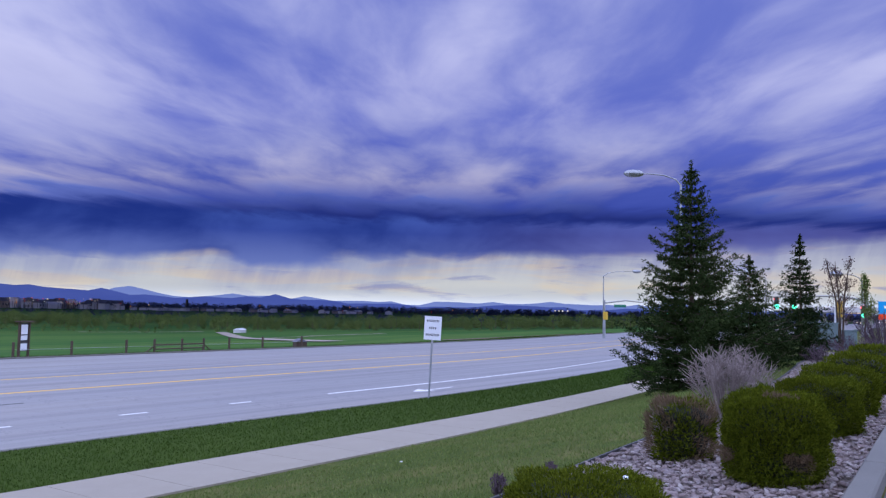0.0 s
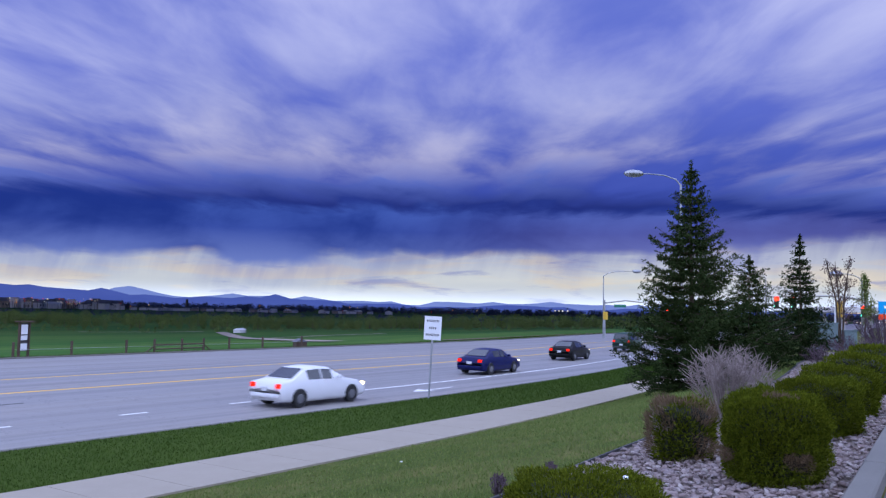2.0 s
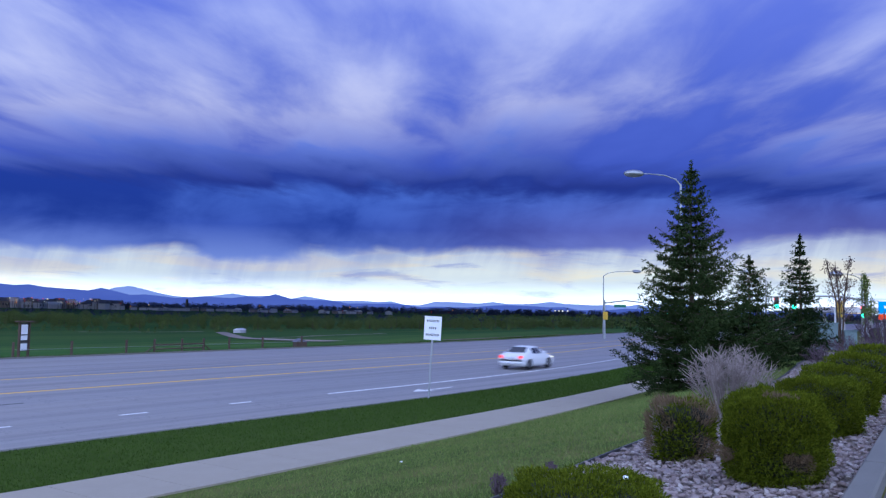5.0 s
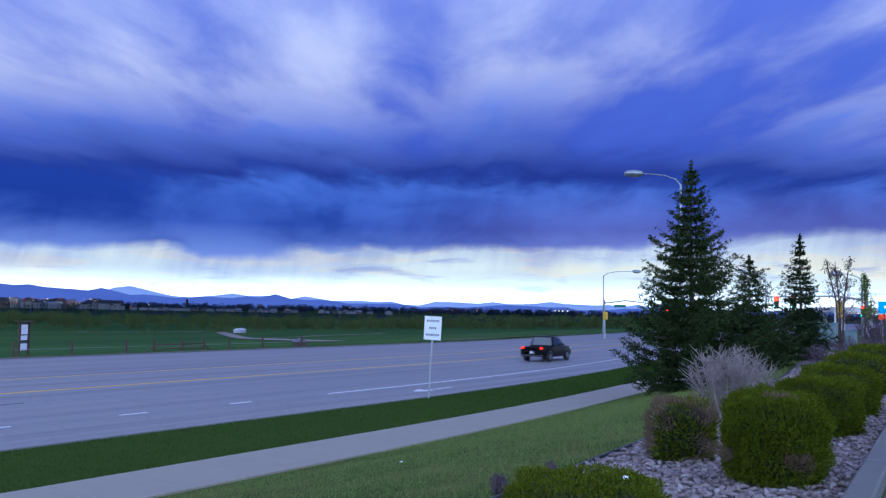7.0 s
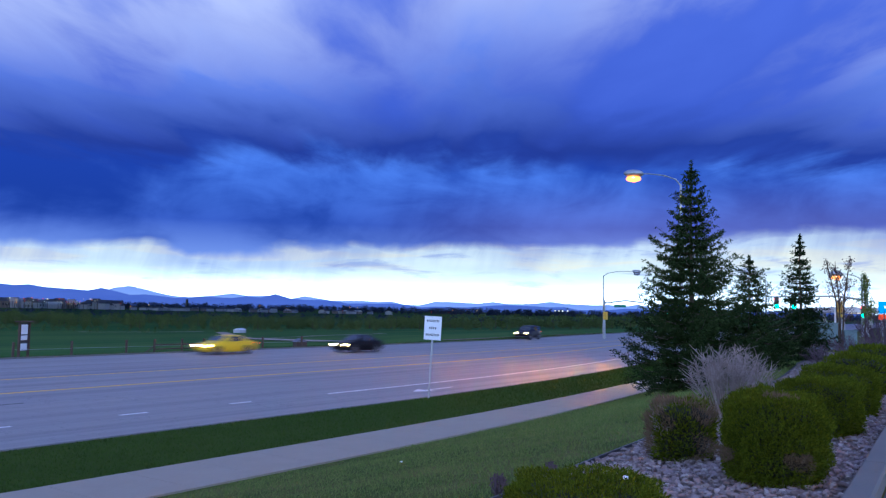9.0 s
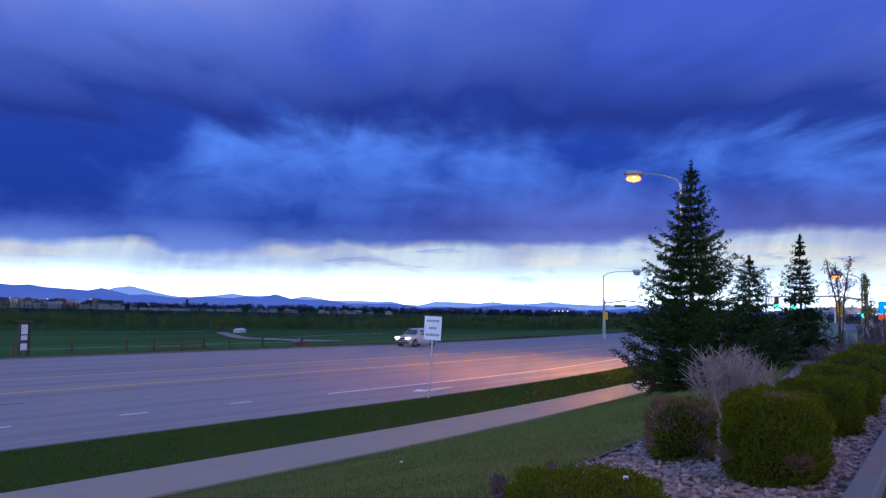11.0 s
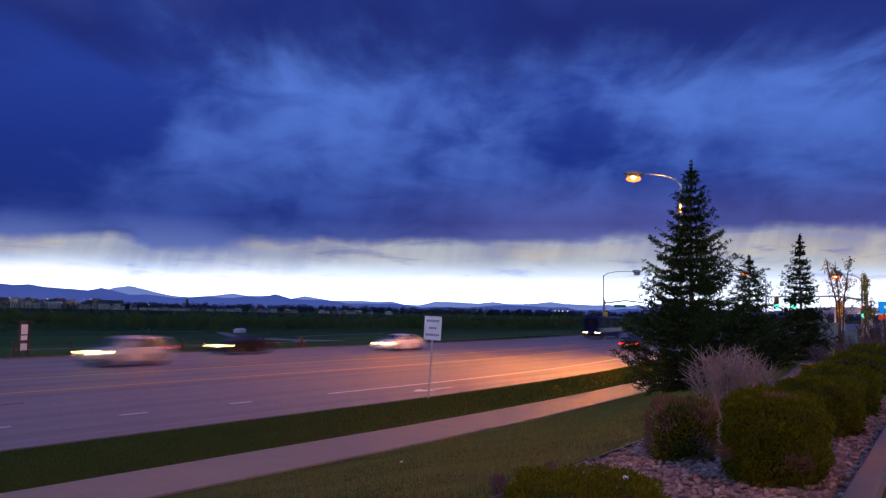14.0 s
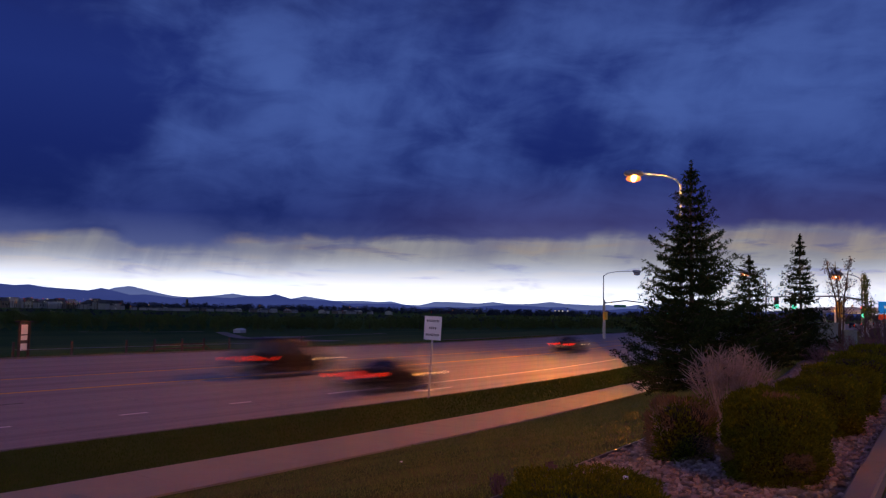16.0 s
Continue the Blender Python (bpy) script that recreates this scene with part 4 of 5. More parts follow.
for i in range(74):
    u = rng.uniform(-0.535, -0.415) if i < 58 else rng.uniform(-0.41, 0.1)
    town_light(u, rng.uniform(1460, 1490), rng.uniform(7, 20) if i < 58 else rng.uniform(5, 12), rng.uniform(0.45, 0.95), int(rng.choice([0, 0, 1, 2, 2, 3] if i < 58 else [0, 1, 3])))
for q in (0.138, 0.1425, 0.147, 0.153):
    town_light(q, 1530, 13, 1.4, 2)

# radio mast on the far side
p = place(1600, -0.3105 * 1600)
mast = empty("radio_mast", pose(p.x, p.y, ground_at(p.x, p.y)), "tall dark mast above the far trees", "mast")
bm = bmesh.new()
box(bm, 0, 0, 11, 4, 4, 22, 0.5)
part("tower", bm, M["dark_steel"], mast)

# pale track, river flat and bare soil across the valley floor
M["dust"] = rough_paint("pale_dust", (0.26, 0.21, 0.16), (0.36, 0.30, 0.24), 0.2, 0.95)
M["soil"] = rough_paint("bare_soil", (0.10, 0.055, 0.04), (0.16, 0.09, 0.065), 0.3, 0.95)


def track(name, points, width, material, label):
    vs, fs, dense = [], [], []
    for (a, b) in zip(points, points[1:]):
        for i in range(8):
            dense.append((Vector(a).lerp(Vector(b), i / 8)))
    for i, q in enumerate(dense):
        d = (dense[min(i + 1, len(dense) - 1)] - dense[max(i - 1, 0)]).normalized()
        n = Vector((-d.y, d.x))
        for sg in (-0.5, 0.5):
            p2 = q + n * sg * width
            vs.append((p2.x, p2.y, ground_at(p2.x, p2.y) + 0.14))
        if i:
            fs.append((2 * i - 2, 2 * i - 1, 2 * i + 1, 2 * i))
    return tagged(mesh_object(name, vs, fs, material), label, "track", kind="structure")


def pl2(d, u):
    p = place(d, u * d)
    return (p.x, p.y)


track("field_track", [pl2(120, -0.13), pl2(150, -0.20), pl2(190, -0.23), pl2(230, -0.25), pl2(330, -0.27)], 4.0, M["dust"], "pale dirt track through the meadow")
track("field_track", [pl2(190, -0.22), pl2(230, -0.15), pl2(260, -0.06)], 3.0, M["dust"], "pale dirt track through the meadow")
track("sand_flat", [pl2(330, -0.44), pl2(335, -0.36), pl2(345, -0.28)], 9.0, M["dust"], "pale sandy flat beside the river")
track("soil_bank", [pl2(112, 0.0), pl2(122, 0.08), pl2(135, 0.16), pl2(140, 0.21)], 5.0, M["soil"], "bare reddish soil beside the road")
tent = gabled("white_tent", *pl2(305, -0.245), 4.0, 3.0, 1.1, 20, M["pale_wall"], M["sign_white"], "white tent on the meadow", "tent")


# ---- beyond the shrubs ----
def sapling(name, x, y, h, reach, leaves, material, seed, label, stems=3):
    rng = np.random.default_rng(seed)
    ob = empty(name, pose(x, y, ground_at(x, y) - 0.05), label, "tree")
    pts = []
    twig = ([], [])
    for i in range(stems):
        b = rng.normal(0, 0.12 * reach, 2) if stems > 1 else np.zeros(2)
        top = np.array([b[0] * 3, b[1] * 3, h * rng.uniform(0.85, 1.0)])
        vs, fs = tube([(b[0] * 0.3, b[1] * 0.3, 0), (b[0], b[1], h * 0.5), top], [0.06, 0.04, 0.012], 6)
        mesh_object("trunk", vs, fs, M["bark"], ob, smooth=True)
        for _ in range(34):
            q = rng.uniform(0.2, 0.95)
            a = rng.uniform(0, 6.28)
            base = np.array([b[0], b[1], h * 0.5]) * (2 - 2 * q) + top * (2 * q - 1) if q > 0.5 else np.array([b[0], b[1], h * q])
            ln = reach * (1.05 - q) * rng.uniform(0.35, 0.9)
            tip = base + np.array([math.cos(a) * ln, math.sin(a) * ln, ln * 0.9])
            join(twig, *tube([base, (base + tip) / 2 + rng.normal(0, 0.03, 3), tip], [0.018, 0.01, 0.004], 4))
            m = leaves // (34 * stems)
            s = rng.uniform(0.3, 1.05, (m, 1))
            pts.append(base + (tip - base) * s + rng.normal(0, 0.09, (m, 3)))
    mesh_object("limb", twig[0], twig[1], M["bark"], ob)
    pts = np.vstack(pts)
    v, f = leaf_cloud(pts, rng.normal(0, 1, (len(pts), 3)), 0.10, 0.030, rng, 0.6)
    mesh_object("crown", v, f, M[material], ob)


sapling("young_tree", 49.3, 8.9, 5.6, 1.5, 1500, "bronze_leaf", 61, "slender young tree with sparse bronze leaves", 3)
sapling("young_tree", 55.6, 8.7, 4.7, 1.3, 2600, "sapling_leaf", 62, "young tree with fresh yellow-green leaves", 1)

M["cabinet"] = rough_paint("green_grey_cabinet", (0.10, 0.15, 0.15), (0.15, 0.20, 0.20), 2, 0.6)


def utility_cabinet(x, y, w, d, h, label):
    ob = empty("utility_cabinet", pose(x, y, ground_at(x, y), 0, 0, 126), label, "cabinet")
    bm = bmesh.new()
    box(bm, 0, 0, h / 2, w, d, h, 0.03)
    part("body", bm, M["cabinet"], ob)
    bm = bmesh.new()
    box(bm, 0, 0, h + 0.03, w + 0.08, d + 0.08, 0.06, 0.01)
    part("lid", bm, M["cabinet"], ob)
    for sx in (-w / 4, w / 4):
        bm = bmesh.new()
        box(bm, sx, d / 2 + 0.012, h * 0.52, w * 0.44, 0.02, h * 0.8, 0.005)
        part("door", bm, M["cabinet"], ob)


utility_cabinet(48.65, 9.7, 1.25, 0.9, 1.45, "large green-grey steel utility cabinet")
utility_cabinet(49.6, 8.6, 0.7, 0.6, 0.95, "small green-grey steel utility cabinet")
for x, y, c in ((49.1, 9.15, "white"), (78.0, 14.2, "yellow")):
    ob = empty("marker_post", pose(x, y, ground_at(x, y)), c + " marker post near the crossing", "post")
    bm = bmesh.new()
    rod(bm, (0, 0, 0), (0, 0, 2.2), 0.05, 0.05, 8)
    part("post", bm, M["sign_white"] if c == "white" else M["signal_yellow"], ob)
    if c == "yellow":
        bm = bmesh.new()
        box(bm, 0, 0, 2.6, 0.6, 0.5, 1.4, 0.04)
        part("signal_box", bm, M["signal_yellow"], ob)


def fuel_sign():
    ob = empty("fuel_sign", pose(79.1, 10.35, ground_at(79.1, 10.35), 0, 0, 116), "lit blue and red fuel station sign", "sign")
    for sx in (-0.7, 0.7):
        bm = bmesh.new()
        box(bm, sx, -0.2, 0.7, 0.15, 0.15, 1.6)
        part("post", bm, M["steel"], ob)
    for z, h, c, s in ((2.35, 1.05, (0.02, 0.32, 1.0, 1), 0.75), (1.54, 0.48, (1.0, 0.10, 0.03, 1), 0.6)):
        bm = bmesh.new()
        box(bm, 0, 0, z, 2.0, 0.3, h, 0.03)
        part("panel", bm, Nodes("sign_glow").glow(c, s), ob)
    bm = bmesh.new()
    for q in range(5):
        box(bm, -0.55 + 0.27 * q, 0.155, 2.4, 0.16, 0.01, 0.24)
    part("lettering", bm, Nodes("sign_white_glow").glow((0.8, 0.9, 1, 1), 0.8), ob)


fuel_sign()


def fuel_canopy():
    ob = empty("station_canopy", pose(122, 20, ground_at(122, 20), 0, 0, 20), "flat pale canopy of a fuel station", "canopy")
    for x in (-7, 7):
        for y in (-3, 3):
            bm = bmesh.new()
            box(bm, x, y, 1.4, 0.4, 0.4, 2.8)
            part("column", bm, M["pale_wall"], ob)
    bm = bmesh.new()
    box(bm, 0, 0, 3.0, 18, 9, 0.7, 0.05)
    part("roof", bm, M["pale_wall"], ob)
    for x in (-6, -2, 2, 6):
        bm = bmesh.new()
        box(bm, x, 0, 2.62, 1.2, 1.2, 0.06)
        part("roof_light", bm, TOWN[0], ob)


fuel_canopy()

# ---- vehicles ----
PAINT = {}
for _n, _c in (("black", (0.004, 0.004, 0.005)), ("white", (0.72, 0.72, 0.72)), ("silver", (0.42, 0.43, 0.46)), ("navy", (0.006, 0.009, 0.025)), ("blue", (0.006, 0.010, 0.075)),
               ("green", (0.02, 0.05, 0.04)), ("maroon", (0.10, 0.012, 0.015)), ("grey", (0.16, 0.16, 0.17)), ("steel", (0.20, 0.25, 0.34)), ("yellow", (0.75, 0.50, 0.02))):
    _k = Nodes(_n + "_car_paint")
    _d = _k.noise(_k.coord(), 3.0, 4)
    PAINT[_n] = _k.surface(_k.mix(_k.math("MULTIPLY", _d, 0.25), (*_c, 1), (_c[0] * 0.7 + 0.006, _c[1] * 0.7 + 0.006, _c[2] * 0.7 + 0.006, 1)),
                           _k.span(_d, 0.3, 0.7, 0.28, 0.38), 0.0, None, Coat_Weight=0.0, Specular_IOR_Level=0.16)
_k = Nodes("car_glass")
M["car_glass"] = _k.surface((0.022, 0.028, 0.032, 1), 0.06, Specular_IOR_Level=0.8)
M["tyre"] = rough_paint("tyre_rubber", (0.012, 0.012, 0.012), (0.03, 0.03, 0.03), 8, 0.9)
M["rim"] = rough_paint("wheel_alloy", (0.14, 0.14, 0.15), (0.24, 0.24, 0.25), 8, 0.45, 0.6)
M["trim"] = rough_paint("black_trim", (0.015, 0.015, 0.016), (0.035, 0.035, 0.035), 6, 0.6)
M["head_on"] = Nodes("headlight_glow").glow((1.0, 0.78, 0.42, 1), 5.0)
M["head_night"] = Nodes("full_headlight_glow").glow((1.0, 0.66, 0.26, 1), 22.0)
M["tail_night"] = Nodes("brake_light_glow").glow((1.0, 0.035, 0.01, 1), 5.0)
M["tail_on"] = Nodes("tail_light_glow").glow((1.0, 0.02, 0.01, 1), 1.4)
M["amber"] = Nodes("amber_glow").glow((1.0, 0.35, 0.05, 1), 1.6)
M["plate"] = rough_paint("plate", (0.5, 0.5, 0.5), (0.6, 0.6, 0.62), 5, 0.5)
M["tank"] = rough_paint("polished_tank", (0.5, 0.5, 0.52), (0.65, 0.65, 0.66), 2, 0.25, 0.9)

# stations from tail to nose: x, bottom, waist, top, top width share
SHAPES = {
    "sedan": (4.75, 1.80, [(-2.38, .42, .62, .66, .86), (-2.32, .26, .86, .93, .9), (-1.72, .20, .95, 1.01, .88), (-0.98, .18, .95, 1.40, .70), (-0.2, .18, .94, 1.45, .72),
                           (0.42, .18, .92, 1.39, .70), (1.15, .18, .90, .97, .88), (1.95, .20, .78, .84, .88), (2.30, .24, .60, .68, .84), (2.38, .34, .50, .54, .8)], (2, 3, 5, 6), 0.32),
    "wagon": (4.75, 1.80, [(-2.38, .42, .62, .66, .86), (-2.33, .26, .93, .98, .88), (-1.95, .20, .96, 1.44, .72), (-0.98, .18, .96, 1.50, .74), (-0.2, .18, .95, 1.50, .74),
                           (0.42, .18, .92, 1.43, .72), (1.15, .18, .90, .97, .88), (1.95, .20, .80, .86, .88), (2.30, .24, .62, .70, .84), (2.38, .34, .50, .54, .8)], (1, 2, 5, 6), 0.33),
    "suv": (4.75, 1.88, [(-2.38, .50, .72, .78, .88), (-2.33, .36, 1.05, 1.10, .9), (-2.08, .30, 1.08, 1.70, .78), (-1.0, .28, 1.08, 1.78, .80), (0.0, .28, 1.07, 1.77, .80),
                         (0.55, .28, 1.05, 1.68, .78), (1.10, .28, 1.02, 1.10, .9), (2.0, .30, .95, 1.02, .9), (2.32, .34, .78, .86, .86), (2.38, .44, .62, .66, .84)], (1, 2, 5, 6), 0.37),
    "van": (5.3, 2.0, [(-2.65, .50, .8, .9, .9), (-2.62, .36, 1.10, 1.2, .92), (-2.5, .30, 1.15, 1.98, .84), (-1.2, .28, 1.15, 2.08, .86), (0.4, .28, 1.14, 2.06, .86),
                       (1.0, .28, 1.12, 1.92, .82), (1.75, .28, 1.08, 1.18, .9), (2.35, .30, .95, 1.05, .9), (2.62, .34, .78, .86, .86), (2.66, .44, .62, .66, .84)], (1, 2, 5, 6), 0.37),
    "pickup": (5.6, 1.95, [(-2.8, .55, .9, 1.0, .95), (-2.78, .42, 1.02, 1.06, .96), (-0.95, .36, 1.06, 1.09, .96), (-0.80, .34, 1.08, 1.78, .78), (-0.1, .34, 1.08, 1.84, .80),
                           (0.55, .34, 1.07, 1.74, .78), (1.25, .34, 1.05, 1.13, .92), (2.35, .36, 1.0, 1.08, .92), (2.75, .40, .85, .95, .9), (2.8, .5, .7, .75, .88)], (2, 3, 5, 6), 0.39),
    "bus": (10.5, 2.5, [(-5.25, .5, 1.3, 2.9, .92), (-5.2, .35, 1.35, 3.05, .94), (-4.9, .33, 1.35, 3.1, .95), (-3.0, .33, 1.35, 3.1, .95), (0.0, .33, 1.35, 3.1, .95),
                        (3.0, .33, 1.35, 3.1, .95), (4.9, .33, 1.35, 3.1, .95), (5.1, .34, 1.35, 3.05, .94), (5.22, .36, 1.3, 2.9, .92), (5.25, .5, 1.2, 2.75, .9)], (1, 2, 6, 7), 0.48),
}
SHAPES["jeep"] = (3.9, 1.72, [(-1.95, .60, .90, 1.0, .92), (-1.92, .46, 1.05, 1.08, .95), (-1.82, .45, 1.08, 1.76, .90), (-1.0, .43, 1.08, 1.80, .90), (-.2, .43, 1.08, 1.80, .90),
                              (.25, .43, 1.08, 1.74, .88), (.45, .43, 1.08, 1.14, .90), (1.3, .46, 1.02, 1.08, .84), (1.86, .50, .95, 1.0, .76), (1.95, .60, .80, .85, .72)], (1, 2, 5, 6), 0.40)
BUILT = {}


def ring(st, w):
    """Half cross-section of a car body at one station, from sill to roof line."""
    x, zb, zw, zt, tw = st
    h = w / 2
    q = 1.0 if abs(x) < w * 0.8 else 0.97
    if zb > 0.32 and abs(x) > 2.1:
        q = 0.92
    return [(h * 0.90 * q, zb), (h * q, zb + 0.12), (h * q, zb + (zw - zb) * 0.62), (h * 0.965 * q, zw), (h * tw * q + 0.02, zw + (zt - zw) * 0.90), (h * tw * 0.86 * q, zt), (h * tw * 0.45 * q, zt + 0.015)]


def body_mesh(kind):
    length, w, st, glass, r = SHAPES[kind]
    vs, fs = [], []
    for s in st:
        half = ring(s, w)
        for y, z in half:
            vs.append((s[0], -y, z))
        for y, z in reversed(half):
            vs.append((s[0], y, z))
    n = 14
    for i in range(len(st) - 1):
        for j in range(n):
            fs.append((i * n + j, i * n + (j + 1) % n, (i + 1) * n + (j + 1) % n, (i + 1) * n + j))
    fs.append(tuple(range(n)))
    fs.append(tuple(reversed(range((len(st) - 1) * n, len(st) * n))))
    return vs, fs


def glass_meshes(kind):
    """Windscreen, rear window and side windows, set 9 mm proud of the body."""
    length, w, st, (b0, b1, f0, f1), r = SHAPES[kind]
    R = [ring(s, w) for s in st]
    P = lambda i, j, sg, dx=0.0, dy=0.0, dz=0.0: Vector((st[i][0] + dx, sg * (R[i][j][0] + dy), R[i][j][1] + dz))
    out = []

    def slope(i, k, dx):
        a0, a1 = P(i, 4, -1), P(i, 4, 1)
        c0, c1 = P(k, 4, -1), P(k, 4, 1)
        t0, t1 = P(i, 5, -1), P(i, 5, 1)
        u0, u1 = P(k, 5, -1), P(k, 5, 1)
        lift = Vector((dx, 0, 0.012))
        q = [t0.lerp(u0, 0.08), t1.lerp(u1, 0.08), t1.lerp(u1, 0.92), t0.lerp(u0, 0.92)]
        e = [c0.lerp(a0, 0.08) * 1.0, c1.lerp(a1, 0.08) * 1.0]
        q = [v + lift + Vector((0, 0, 0.016)) for v in q]
        return [q[0], q[1], Vector((q[2].x, q[2].y, q[2].z)), q[3]]

    out.append(("windscreen", slope(f0, f1, 0.012)))
    out.append(("rear_window", slope(b1, b0, -0.012)))
    for sg in (-1, 1):
        posts = list(range(b1, f0 + 1))
        for a, c in zip(posts, posts[1:]):
            q = []
            for i, u, low in ((a, 0.05, 1), (c, 0.95, 1), (c, 0.95, 0), (a, 0.05, 0)):
                lo = P(a, 3, sg).lerp(P(c, 3, sg), u)
                hi = P(a, 4, sg).lerp(P(c, 4, sg), u)
                v = lo.lerp(hi, 0.10 if low else 0.93)
                q.append(v + Vector((0, sg * 0.009, 0)))
            out.append(("side_window", q))
    return out


def wheel(parent, x, y, r, name="wheel"):
    w = new(name)
    w.parent, w.location = parent, (x, y, r)
    sg = 1 if y > 0 else -1
    bm = bmesh.new()
    bmesh.ops.create_cone(bm, cap_ends=True, segments=20, radius1=r, radius2=r, depth=0.22, matrix=Matrix.Rotation(math.pi / 2, 4, "X"))
    part("tyre", bm, M["tyre"], w)
    bm = bmesh.new()
    bmesh.ops.create_cone(bm, cap_ends=True, segments=14, radius1=r * 0.58, radius2=r * 0.50, depth=0.03, matrix=Matrix.Translation((0, sg * 0.115, 0)) @ Matrix.Rotation(-sg * math.pi / 2, 4, "X"))
    part("rim", bm, M["rim"], w)
    return w


def slab(parent, name, c, s, material, label=""):
    bm = bmesh.new()
    box(bm, *c, *s, min(s) * 0.25)
    return part(name, bm, material, parent, label)


def car(kind, paint, night):
    """One road vehicle with its body, windows, wheels and lights, nose along +x."""
    words = {"sedan": "saloon car", "wagon": "estate car", "suv": "sport utility car", "van": "passenger van", "pickup": "pickup truck", "jeep": "open jeep with a black soft top", "bus": "city bus"}
    tone = {"steel": "blue-grey", "grey": "grey", "navy": "dark navy"}.get(paint, paint)
    cat = {"bus": "bus", "pickup": "truck", "van": "van"}.get(kind, "car")
    ob = empty({"bus": "bus", "pickup": "pickup_truck", "van": "van", "suv": "suv_car", "jeep": "jeep"}.get(kind, kind if kind == "wagon" else "sedan_car"), Matrix(),
               tone + " " + words[kind] + " driving on the road", cat, "traffic")
    length, w, st, glass, r = SHAPES[kind]
    if kind not in BUILT:
        BUILT[kind] = (body_mesh(kind), glass_meshes(kind))
    (vs, fs), panes = BUILT[kind]
    mesh_object("body", vs, fs, PAINT[paint], ob, smooth=True)
    for nm, q in panes:
        mesh_object(nm, q, [(0, 1, 2, 3)], M["car_glass"], ob)
    if kind == "jeep":
        slab(ob, "soft_top", (-0.78, 0, 1.46), (2.0, 1.58, 0.62), M["trim"], "black soft top")
        slab(ob, "spare_wheel", (-1.95, 0, 1.0), (0.2, 0.62, 0.62), M["tyre"])
    h = length / 2
    for x in (-h * 0.60, h * 0.62):
        for sg in (-1, 1):
            wheel(ob, x, sg * (w / 2 - 0.075), r)
            bm = bmesh.new()
            for q in range(9):
                a0, a1 = math.pi * q / 9, math.pi * (q + 1) / 9
                y0, y1 = sg * (w / 2 - 0.10), sg * (w / 2 + 0.012)
                P = [Vector((x + math.cos(a) * rr, yy, r + math.sin(a) * rr)) for a in (a0, a1) for rr in (r * 0.98, r * 1.16) for yy in (y0, y1)]
                vv = [bm.verts.new(p) for p in P]
                for f in ((1, 3, 7, 5), (2, 3, 7, 6)):
                    bm.faces.new([vv[i] for i in f])
            part("wheel_arch", bm, M["trim"], ob)
    lz = 0.66 if kind in ("sedan", "wagon") else 0.85
    head = M["head_night"] if night > 1 else M["head_on"]
    tail = M["tail_night"] if night > 1 else M["tail_on"]
    for sg in (-1, 1):
        slab(ob, "headlight", (h - 0.06, sg * w * 0.35, lz - 0.02), (0.16, 0.30, 0.14), head)
        slab(ob, "tail_light", (-h + 0.05, sg * w * 0.38, lz + 0.12), (0.14, 0.24, 0.16), tail)
        slab(ob, "door_mirror", (0.62 if kind != "bus" else 5.0, sg * (w / 2 + 0.06), 1.0 if lz < 0.8 else 1.2), (0.14, 0.18, 0.13), PAINT[paint])
    slab(ob, "front_bumper", (h - 0.06, 0, 0.40), (0.16, w * 0.86, 0.14), PAINT[paint] if lz < 0.8 else M["trim"])
    slab(ob, "rear_bumper", (-h + 0.05, 0, 0.44), (0.16, w * 0.86, 0.15), PAINT[paint] if lz < 0.8 else M["trim"])
    slab(ob, "number_plate", (-h - 0.035, 0, 0.66), (0.02, 0.32, 0.15), M["plate"])
    slab(ob, "grille", (h - 0.01, 0, lz - 0.06), (0.05, w * 0.36, 0.12), M["trim"])
    return ob


def tanker_truck():
    ob = empty("tanker_truck", Matrix(), "dark tractor unit pulling a polished and red tank trailer", "truck", "traffic")
    bm = bmesh.new()
    box(bm, 6.6, 0, 1.9, 2.2, 2.4, 2.3, 0.18)
    box(bm, 8.2, 0, 1.35, 1.5, 1.9, 1.1, 0.15)
    part("cab", bm, PAINT["navy"], ob)
    slab(ob, "windscreen", (7.72, 0, 2.45), (0.04, 2.0, 0.8), M["car_glass"])
    slab(ob, "roof_lights", (7.3, 0, 3.1), (0.25, 2.1, 0.14), M["amber"])
    slab(ob, "frame", (-0.5, 0, 0.95), (16.0, 0.9, 0.25), M["trim"])
    for x0, x1, m in ((-1.2, 5.0, M["tank"]), (-8.4, -1.6, PAINT["maroon"])):
        bm = bmesh.new()
        rod(bm, (x0, 0, 2.15), (x1, 0, 2.15), 1.05, None, 24)
        part("tank", bm, m, ob, smooth=True)
    for x in (-7.6, -6.4, -0.4, 3.4, 4.6, 8.0):
        for sg in (-1, 1):
            wheel(ob, x, sg * 1.1, 0.5)
    for sg in (-1, 1):
        slab(ob, "headlight", (8.98, sg * 0.8, 1.05), (0.1, 0.36, 0.2), M["head_on"])
        slab(ob, "marker_light", (-1.4, sg * 1.06, 1.3), (0.2, 0.05, 0.1), M["amber"])
    return ob


TRAFFIC = []
for _n, (_l, _w, _st, _g, _r) in list(SHAPES.items()):
    SHAPES[_n] = (_l * 0.93, _w * 0.96, [(a * 0.93, b * 0.96, c * 0.96, d * 0.96, e) for a, b, c, d, e in _st], _g, _r * 0.96)


